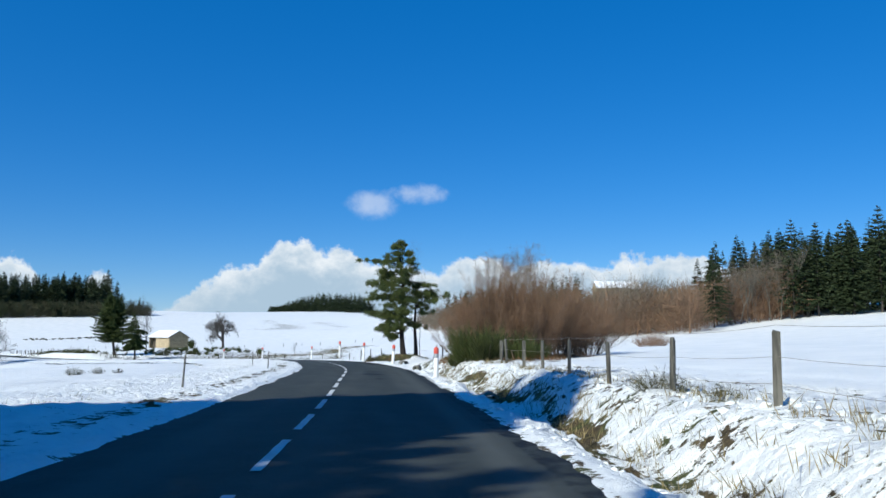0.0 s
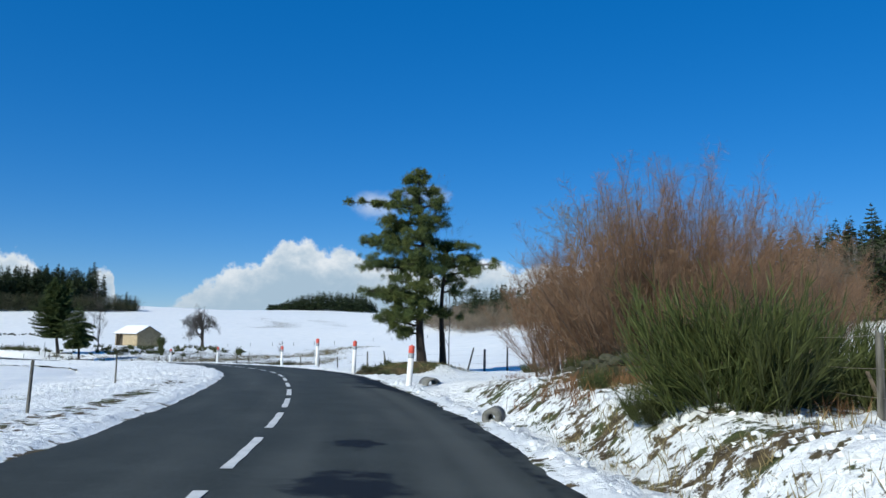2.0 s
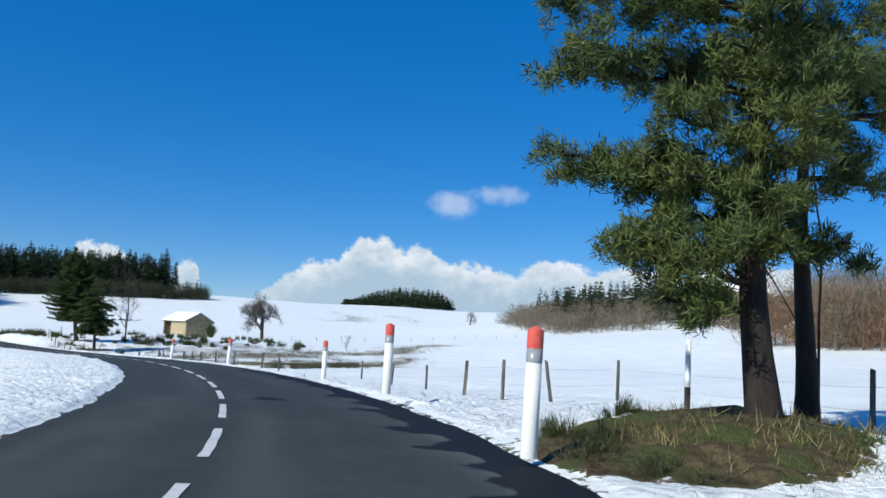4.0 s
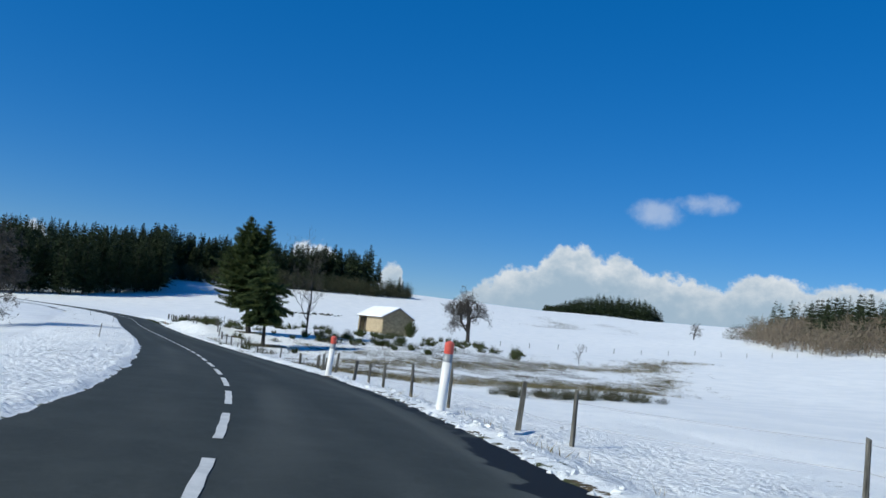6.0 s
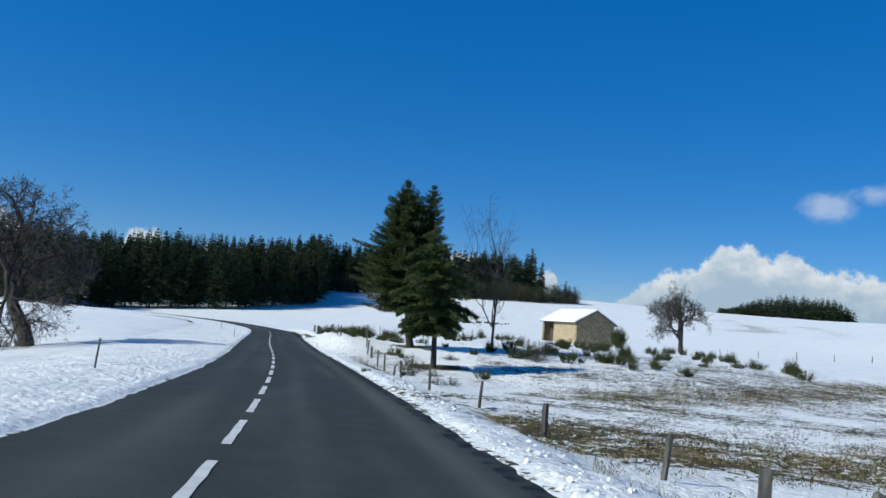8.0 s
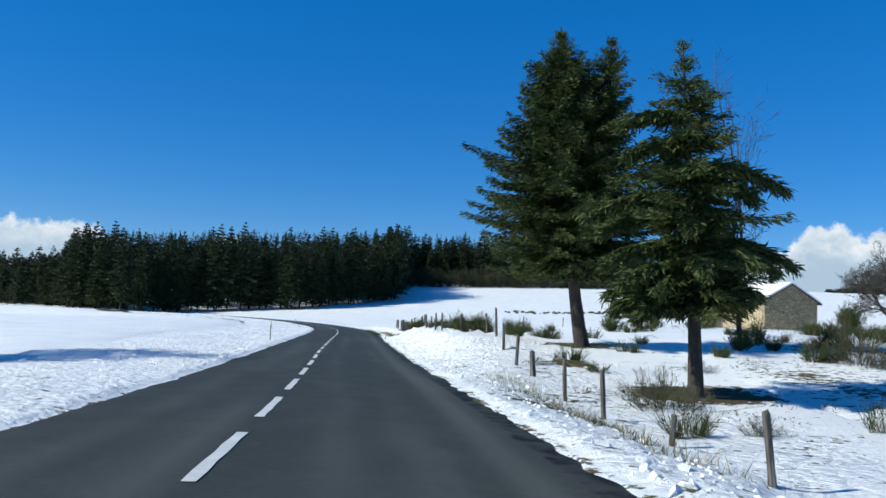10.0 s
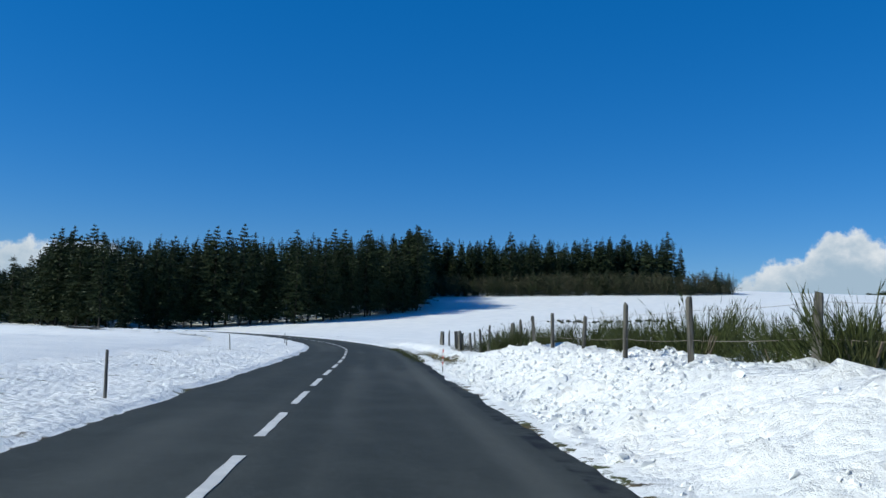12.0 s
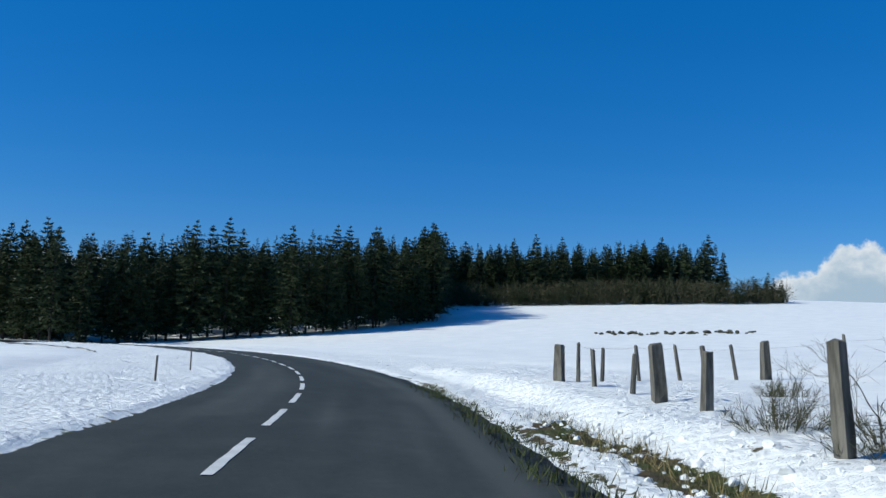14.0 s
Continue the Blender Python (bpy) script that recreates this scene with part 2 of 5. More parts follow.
RZ_Z = np.array([1.5, 0.25, 0.02, -0.08, -0.25, -0.6, -1.03, -1.26, -1.57, -1.94, -2.24, -2.63, -2.85, -3.1, -3.22, -3.2, -3.75, -4.8])


def smooth(x, lo, hi):
    t = np.clip((x - lo) / (hi - lo), 0, 1)
    return t * t * (3 - 2 * t)


def road_z(s):
    s = np.asarray(s, float)
    return sum(np.interp(s + o, RZ_S, RZ_Z) for o in (-12, -6, 0, 6, 12)) / 5


def road_point(s, d):
    """The plan point at station s, d metres right of the centre line."""
    x, y = np.interp(s, STA, CX), np.interp(s, STA, CY)
    tx, ty = np.interp(s, STA, TX), np.interp(s, STA, TY)
    return x + ty * d, y - tx * d


def station(x, y):
    """Station and offset (right is plus) of plan points."""
    x, y = np.atleast_1d(np.asarray(x, float)).ravel(), np.atleast_1d(np.asarray(y, float)).ravel()
    s, d = np.empty_like(x), np.empty_like(x)
    for i in range(0, len(x), 4000):
        dx, dy = x[i:i + 4000, None] - CX, y[i:i + 4000, None] - CY
        j = np.argmin(dx * dx + dy * dy, axis=1)
        r = np.arange(len(j))
        s[i:i + 4000] = STA[j] + dx[r, j] * TX[j] + dy[r, j] * TY[j]
        off = dx[r, j] * TY[j] - dy[r, j] * TX[j]
        d[i:i + 4000] = np.where(np.abs(STA[j] - STA[0]) < 1.5, 40, off)
        far = np.hypot(dx[r, j], dy[r, j])
        d[i:i + 4000] = np.where(far > np.abs(off) + 2, far, d[i:i + 4000])
    return s, d


KNOTS = np.array([(-190, 455, 12.5), (-205, 510, 18), (-330, 440, 15), (-222, 350, 3), (-243, 262, -5), (-170, 300, -1.5), (-69, 219, -1.3), (-63, 240, -1.6),
                  (-65, 169, -1.9), (-136, 590, 19), (-60, 600, 19), (-145, 980, 34), (35, 290, 6.5), (-39, 154, -2.7), (-27, 178, -2.6),
                  (59, 185, 4.6), (105, 180, 9), (14, 35, 0.6), (-30, 60, -0.9), (-65, 105, -2.6), (-95, 60, -2), (-110, 140, -3.4),
                  (7, 84, 0.55), (-79, 147.4, -4.2), (36, 388, 15.0), (102, 480, 28), (39, 207, 4.4), (30, 120, 0.8), (-18, 454, 9), (-40, 330, 1.5), (-60, 800, 20), (300, 1000, 30), (0, 2500, 20), (1500, 500, 20), (-1500, 600, 10)], float)
KN_XY, KN_C = KNOTS[:, :2], 25.0
kd = np.sqrt(((KN_XY[:, None] - KN_XY[None]) ** 2).sum(-1) + KN_C ** 2)
kA = np.zeros((len(KNOTS) + 1,) * 2)
kA[:-1, :-1], kA[-1, :-1], kA[:-1, -1] = kd, 1, 1
KN_W = np.linalg.solve(kA, np.r_[KNOTS[:, 2], 0])


def hills(x, y):
    x, y = np.asarray(x, float), np.asarray(y, float)
    z = np.full(x.shape, KN_W[-1])
    for (a, b), w in zip(KN_XY, KN_W):
        z = z + w * np.sqrt((x - a) ** 2 + (y - b) ** 2 + KN_C ** 2)
    return np.clip(z, -12, 60)


def fbm(x, y, scale, octaves=3):
    """Cheap smooth noise from sines, -1 to 1."""
    z, a = 0, 1.0
    for o in range(octaves):
        f = 2.0 ** o / scale
        z = z + a * np.sin(x * f * 1.7 + 2.1 * np.sin(y * f * 1.3 + o) + o * 1.7) * np.sin(y * f * 1.9 + 1.7 * np.sin(x * f * 1.1 + 2 * o) + o)
        a *= 0.5
    return z


def land(x, y):
    """The ground's height, snow included, off the asphalt."""
    x, y = np.asarray(x, float), np.asarray(y, float)
    s, d = station(x, y)
    s, d = s.reshape(x.shape), d.reshape(x.shape)
    ad = np.abs(d)
    w = 1 - smooth(ad, 5, 26)
    z = hills(x, y) * (1 - w) + road_z(s) * w
    # ditch and bank on the right of the first straight
    b = (1 - smooth(s, 52, 66)) * (d > 0)
    z = z + b * (0.52 * smooth(d, 4.9, 6.0) * (1 - smooth(d, 9, 26)) - 0.30 * smooth(d, 3.6, 4.5) * (1 - smooth(d, 4.7, 5.4)))
    # lower meadow beyond the verge of the bend, ploughed bank further on
    z = z - 0.45 * smooth(s, 84, 100) * (1 - smooth(s, 166, 178)) * smooth(d, 3.9, 6.3) * (1 - smooth(d, 9, 24))
    z = z + 0.78 * smooth(s, 172, 188) * (1 - smooth(s, 208, 220)) * smooth(d, 3.7, 6.0) * (1 - smooth(d, 7, 24))
    z = z + 0.34 * smooth(s, 208, 220) * (1 - smooth(s, 242, 258)) * smooth(d, 4.5, 5.4) * (1 - smooth(d, 7, 15))
    z = z + 0.5 * np.exp(-(((x - 2.3) / 1.7) ** 2 + ((y - 56.6) / 1.7) ** 2))
    z = z + (0.44 + 0.09 * fbm(x, y, 1.1)) * (1 - smooth(np.hypot(x + 3.8, (y - 77.4) * 0.85) + 0.35 * fbm(x, y, 1.7), 0.9, 3.4))
    # the field inside the bend lies lower than the road
    z = z - 0.32 * smooth(s, 30, 60) * (1 - smooth(s, 150, 200)) * smooth(-d, 3.5, 9) * (1 - smooth(-d, 60, 120))
    z = z + 0.05 * fbm(x, y, 3.0) * smooth(ad, 3.0, 6) + 0.12 * fbm(x, y, 14.0) * smooth(ad, 6, 20)
    return z


def at(x, y):
    return float(land(np.array([x]), np.array([y]))[0])


# ---- mesh helpers ----
def mesh_of(name, verts, faces, mat, smooth_shade=False):
    me = bpy.data.meshes.new(name)
    me.from_pydata(verts if isinstance(verts, list) else verts.tolist(), [], faces if isinstance(faces, list) else faces.tolist())
    me.materials.append(mat)
    if smooth_shade:
        me.shade_smooth()
    me.update()
    return me


def part(name, data, parent, label="", m=None):
    ob = new(name, data)
    ob.parent = parent
    if m is not None:
        ob.matrix_basis = m
    if label:
        tagged(ob, label)
    return ob


def grid_faces(nu, nv, flip=False):
    i = np.arange(nu - 1)[:, None] * nv + np.arange(nv - 1)[None]
    f = np.stack([i, i + 1, i + nv + 1, i + nv], -1).reshape(-1, 4)
    return f[:, ::-1] if flip else f


class Tri:
    """Gathers vertices and faces from many small pieces."""

    def __init__(self):
        self.v, self.f, self.n = [], [], 0

    def add(self, v, f):
        v, f = np.asarray(v, float), np.asarray(f, int)
        self.v.append(v)
        self.f.extend((f + self.n).tolist())
        self.n += len(v)

    def tube(self, pts, radii, sides=6):
        pts = np.asarray(pts, float)
        d = np.gradient(pts, axis=0)
        d /= np.linalg.norm(d, axis=1)[:, None] + 1e-9
        up = np.where(np.abs(d[:, 2:3]) < 0.9, np.array([[0, 0, 1.0]]), np.array([[1.0, 0, 0]]))
        u = np.cross(d, up)
        u /= np.linalg.norm(u, axis=1)[:, None] + 1e-9
        w = np.cross(d, u)
        a = np.linspace(0, 2 * math.pi, sides, endpoint=False)
        ring = pts[:, None] + np.asarray(radii)[:, None, None] * (np.cos(a)[None, :, None] * u[:, None] + np.sin(a)[None, :, None] * w[:, None])
        n = len(pts)
        i, j = np.meshgrid(np.arange(n - 1), np.arange(sides), indexing="ij")
        k = (j + 1) % sides
        f = np.stack([i * sides + j, i * sides + k, (i + 1) * sides + k, (i + 1) * sides + j], -1).reshape(-1, 4)
        self.add(ring.reshape(-1, 3), f)

    def blades(self, base, tip, width, rng, facing=None):
        """Narrow leaf shapes from base to tip: kite quads."""
        base, tip = np.asarray(base, float), np.asarray(tip, float)
        d = tip - base
        r = rng.normal(size=d.shape) if facing is None else facing + 0.35 * rng.normal(size=d.shape)
        side = np.cross(d, r)
        side /= np.linalg.norm(side, axis=1)[:, None] + 1e-9
        w = np.broadcast_to(np.asarray(width, float), (len(d),))[:, None]
        mid = base + 0.45 * d
        v = np.stack([base, mid + side * w * 0.5, tip, mid - side * w * 0.5], 1).reshape(-1, 3)
        self.add(v, np.arange(len(d) * 4).reshape(-1, 4))

    def mesh(self, name, mat, smooth_shade=False):
        return mesh_of(name, np.vstack(self.v), self.f, mat, smooth_shade)

# ---- ground, road ----
def right_edge(s):
    return 3.45 + 0.5 * smooth(s, 60, 78) * (1 - smooth(s, 118, 138))


def left_edge(s):
    return 2.3 + 0 * np.asarray(s, float)


def axis(lo, hi, step, far, grow=1.22):
    mid = list(np.arange(lo, hi + 0.1, step))
    a, b, da = [], [], step
    x0, x1 = lo, hi
    while x1 < far:
        da *= grow
        x0, x1 = x0 - da, x1 + da
        a.append(x0), b.append(x1)
    return np.array(a[::-1] + mid + b)


gx, gy = axis(-260, 140, 3.0, 4300), axis(-30, 380, 3.0, 4300)
GX, GY = np.meshgrid(gx, gy, indexing="ij")
GZ = land(GX, GY)
gs, gd = station(GX, GY)
gs, gd = gs.reshape(GX.shape), gd.reshape(GX.shape)
corridor = (gd > -8.2) & (gd < 11.2) & (gs > -70) & (gs < 360)
GZ = GZ - 0.7 * corridor
verts, faces, bare = [np.stack([GX, GY, GZ], -1).reshape(-1, 3)], [grid_faces(len(gx), len(gy), True)], []
BROOK = np.array([(-46, 151), (-41.5, 160), (-39, 172), (-36, 185), (-30, 193), (-26, 198), (-28, 212), (-22, 226)], float)
BROOK_B = np.array([(-42, 137), (-37.8, 134.5), (-34.5, 137), (-31.5, 142), (-29, 147), (-27.5, 160), (-24.5, 160), (-23.6, 190)], float)


LD0 = 2.95


def bare_ground(x, y, s, d):
    """How far the snow has gone: 0 none, 1 all."""
    b = 0.11 + 0 * x
    on = (s < 56) & (d > 0)
    wob = 0.35 * np.sin(s * 0.45) + 0.25 * np.sin(s * 1.13 + 1)
    b = np.where(on, np.maximum(b, (0.60 + 0.14 * np.sin(s * 0.7)) * (1 - 0.35 * smooth(s, 37, 45)) * smooth(d + 0.6 * wob - 0.38 * smooth(s, 14, 32), 4.35, 4.55) * (1 - smooth(d + 0.6 * wob - 0.38 * smooth(s, 14, 32), 4.8, 4.98))), b)
    b = np.where(on & (d > 4.7) & (d < 9.5), np.maximum(b, 0.31), b)
    b = np.where((s > 43) & (s < 60) & (d > 5.0) & (d < 10), np.maximum(b, 0.40), b)
    b = np.where((d > 2) & (d < 9), np.maximum(b, 0.14), b)
    b = np.where((d < -2) & (d > -9), np.maximum(b, 0.17), b)
    b = np.where((s > 148) & (s < 205) & (d > 3.6) & (d < 13), np.maximum(b, 0.22), b)
    b = np.maximum(b, 0.72 * (1 - smooth(np.hypot((x - 1.6) / 1.2, (y - 54.6) / 1.6), 1.0, 2.2)))
    pine = np.minimum(np.hypot((x + 5.0) / 2.1, (y - 75.7) / 1.7), np.hypot((x + 3.2) / 2.3, (y - 77.7) / 1.3))
    b = np.maximum(b, 0.95 * (1 - smooth(pine, 0.75, 1.25)))
    for (ax, ay, r) in ((-65.5, 169, 2.6), (-58.2, 160.2, 2.4), (-60.8, 173.3, 1.4), (-63, 163, 1.2)):
        b = np.maximum(b, 0.85 * (1 - smooth(np.hypot(x - ax, (y - ay)), r * 0.4, r)))
    q = np.full(x.shape, 1e9)
    for (ax, ay), (bx, by) in zip(BROOK[:-1], BROOK[1:]):
        t = np.clip(((x - ax) * (bx - ax) + (y - ay) * (by - ay)) / ((bx - ax) ** 2 + (by - ay) ** 2), 0, 1)
        q = np.minimum(q, np.hypot(x - ax - t * (bx - ax), y - ay - t * (by - ay)))
    for (ax, ay), (bx, by) in zip(BROOK_B[:-1], BROOK_B[1:]):
        t = np.clip(((x - ax) * (bx - ax) + (y - ay) * (by - ay)) / ((bx - ax) ** 2 + (by - ay) ** 2), 0, 1)
        q = np.minimum(q, np.hypot(x - ax - t * (bx - ax), y - ay - t * (by - ay)))
    b = np.maximum(b, 0.55 * (1 - smooth(q, 0.8, 4.5)))
    b = np.where((s > 214) & (s < 230) & (d + wob * 0.6 > 4.1) & (d + wob * 0.6 < 4.75), np.maximum(b, 0.72), b)
    b = np.where((s > 219) & (s < 246) & (d > 3.1) & (d < 3.62 + 0.3 * wob), np.maximum(b, 0.52), b)
    left = (s > 6) & (s < 64)
    b = np.where(left, np.maximum(b, 0.42 * smooth(-d, LD0, LD0 + 0.4) * (1 - smooth(-d, LD0 + 0.8, LD0 + 1.3))), b)
    b = np.where((s > 161) & (s < 171) & (d > 4.3) & (d < 5.5), np.maximum(b, 0.30), b)
    scrub = ((x + 45) / 22) ** 2 + ((y - 163) / 34) ** 2
    band = 0.5 + 0.5 * np.sin((y - 0.35 * x) * 0.55 + 1.2 * np.sin(x * 0.21) + 0.8 * np.sin(y * 0.13))
    b = np.maximum(b, (0.31 + 0.2 * band) * (1 - smooth(scrub, 0.45, 1.15)) * (1 - smooth(s, 150, 160) * (1 - smooth(d, 9, 15))))
    # ploughed furrows showing on the far slope
    fur = smooth(x, -125, -100) * (1 - smooth(x, -62, -40)) * smooth(y, 395, 425) * (1 - smooth(y, 480, 510))
    b = np.maximum(b, fur * (0.30 + 0.16 * np.sin((y + 0.45 * x) * 0.42)))
    return b


bare.append(bare_ground(GX, GY, gs, gd).ravel())
clod = [np.full(GX.size, 0.32)]
count = GX.size
STRIP_S = np.concatenate([np.arange(-40, 2, 0.6), np.arange(2, 240, 0.16), np.arange(240, 330, 0.6)])
OFF = np.array([-0.3, -0.12, 0, 0.07, 0.15, 0.25, 0.36, 0.48, 0.62, 0.78, 0.95, 1.12, 1.3, 1.5, 1.7, 1.9, 2.15, 2.4, 2.7, 3.0, 3.4, 3.8, 4.3, 4.8, 5.4, 6.2, 7.3, 8.5])
for side, edge_of in ((1, right_edge), (-1, left_edge)):
    off = OFF if side > 0 else np.append(OFF[:-2], [6.6, 7.0])
    SS, OO = np.meshgrid(STRIP_S, off, indexing="ij")
    rag = np.array([[0.16 * noise.noise((q * 0.35, side * 9.0, 0)) + 0.08 * noise.noise((q * 1.7, side * 5.0, 3))] for q in STRIP_S])
    DD = edge_of(SS) + OO + rag * (1 - smooth(OO, 0.5, 3))
    X, Y = road_point(SS, side * DD)
    Z = land(X, Y)
    rz = road_z(SS)
    lump = np.array([noise.noise((a * 1.5, b * 1.5, 0)) * 0.5 + (0.35 - noise.voronoi((a * 2.8, b * 2.8, 5))[0][0]) * 1.2 for a, b in zip(X.ravel(), Y.ravel())]).reshape(X.shape)
    rough = np.array([noise.noise((q * 0.05, side * 3.0, 8)) for q in STRIP_S])[:, None]
    plough = (smooth(SS, 174, 188) * (1 - smooth(SS, 208, 216)) if side > 0 else 0) * 1.0
    berm = 0.07 * smooth(OO, 0.0, 0.3) + plough * (0.10 * smooth(OO, 0.3, 1.6) * (1 - smooth(OO, 3.0, 5.5)))
    amp = 0.07 + 0.03 * rough + 0.11 * plough + (0.07 * (1 - smooth(SS, 52, 60)) if side > 0 else 0)
    fade = smooth(OO, 0.0, 0.35) * (1 - smooth(OO, 5.0, 7.0))
    Z = np.where(OO <= 0, rz + OO * 0.35, (Z + berm + lump * amp * fade * 1.4 + np.abs(lump) * amp * fade) * smooth(OO, -0.02, 0.3) + rz * (1 - smooth(OO, -0.02, 0.3)))
    verts.append(np.stack([X, Y, Z], -1).reshape(-1, 3))
    faces.append(grid_faces(len(STRIP_S), len(off), side > 0) + count)
    b = bare_ground(X, Y, SS, side * DD)
    b = np.where(OO < 0.12, 0.36, b) - 0.25 * plough * (OO > 0.3)
    bare.append((b - lump * 0.25).ravel())
    clod.append((0.12 + (0.75 if side > 0 else 0.6) * fade).ravel())
    count += X.size
gm = mesh_of("ground", np.vstack(verts), np.vstack(faces), SNOW, True)
gm.attributes.new("bare", "FLOAT", "POINT").data.foreach_set("value", np.concatenate(bare).astype(np.float32))
gm.attributes.new("clod", "FLOAT", "POINT").data.foreach_set("value", np.concatenate(clod).astype(np.float32))
ground = tagged(new("ground", gm), "snow-covered rolling meadows with patches of bare grass", "ground", kind="structure")

RS = np.arange(-60, 460, 0.5)
rd = np.concatenate([np.linspace(-1, 0, 8), np.linspace(0.05, 1, 20)])
SS, UU = np.meshgrid(RS, rd, indexing="ij")
DD = np.where(UU < 0, UU * (left_edge(SS) + 0.25), UU * (right_edge(SS) + 0.25))
X, Y = road_point(SS, DD)
Z = road_z(SS) - 0.012 * np.abs(DD) + 0.03
road_mesh = mesh_of("road", np.stack([X, Y, Z], -1).reshape(-1, 3), grid_faces(len(RS), len(rd), True), ASPHALT, True)
streak = np.array([[noise.noise((q * 0.06, d * 1.6, 2)) + 0.5 * noise.noise((q * 0.35, d * 2.2, 6)) for d in rd * 3.6] for q in RS])
tracks = sum(np.exp(-((DD - c) / 0.3) ** 2) for c in (-1.55, -0.45, 0.75, 2.1))
pale = 0.75 * np.clip(streak, 0, 1) + 0.35 * tracks * np.clip(0.5 + streak, 0, 1) + np.exp(-((DD - right_edge(SS) + 0.75) / 0.22) ** 2) + 0.5 * np.exp(-((DD + 1.1) / 0.35) ** 2) * (np.sin(SS * 0.11) > 0.2)
melt = smooth(SS, 58, 64) * (1 - smooth(SS, 102, 108))
finger = np.array([0.5 + 0.9 * noise.noise((q * 0.9, 0, 4)) + 0.5 * noise.noise((q * 2.3, 0, 1)) for q in RS])[:, None]
damp_dark = 0.62 * (DD > right_edge(SS) - 0.4) + 0.9 * melt * (DD > right_edge(SS) - 0.62) + 1.3 * melt * smooth(DD, right_edge(SS) - 0.5 - 2.2 * np.clip(finger - 0.25, 0, 1.0), right_edge(SS) - 0.45 - 0.9 * np.clip(finger - 0.25, 0, 1.0))
# rounded darker blotches on the asphalt: station, offset, radius
for ps, pd, pr in ((43.2, 1.2, 0.9), (46.5, 1.3, 0.6), (38.3, 1.5, 0.45), (84, 1.0, 0.6), (163.8, -0.5, 0.12), (165.6, 0.1, 0.12)):
    damp_dark = damp_dark + 0.9 * np.exp(-(((SS - ps) / (1.4 * pr)) ** 2 + ((DD - pd) / pr) ** 2))
road_mesh.attributes.new("pale", "FLOAT", "POINT").data.foreach_set("value", pale.ravel().astype(np.float32))
road_mesh.attributes.new("damp_dark", "FLOAT", "POINT").data.foreach_set("value", damp_dark.ravel().astype(np.float32))
road = tagged(new("road", road_mesh), "dark grey asphalt country road cleared of snow", "road", kind="structure")


def dash(s, length=3.0, width=0.12):
    q = np.linspace(s, s + length, 7)
    v = []
    for h in (0.034, 0.038):
        for d in (-width / 2, width / 2):
            x, y = road_point(q, d + 0.008 * np.sin(q * 5 + d * 40) - 0.07 * smooth(q, 178, 188))
            v.append(np.stack([x, y, road_z(q) + h], -1))
    v = np.vstack(v)
    n = len(q)
    f = [[2 * n + i, 3 * n + i, 3 * n + i + 1, 2 * n + i + 1] for i in range(n - 1)]
    f += [[i, 2 * n + i, 2 * n + i + 1, i + 1] for i in range(n - 1)] + [[n + i, n + i + 1, 3 * n + i + 1, 3 * n + i] for i in range(n - 1)]
    part("line_dash", mesh_of("line_dash", v, f, LINE), road)


DASH_I = [-9, 0, 5, 9, 10, 17, 20, 29, 31, 33, 35, 38, 40, 44, 60]
DASH_S = [0.5, 38.6, 59.2, 77.2, 81.7, 111.8, 124.4, 161.9, 170.6, 179.25, 187.8, 200.8, 209.9, 227.2, 296.6]
for i in range(-9, 61):
    dash(float(np.interp(i, DASH_I, DASH_S)) - 2.85, 2.85)


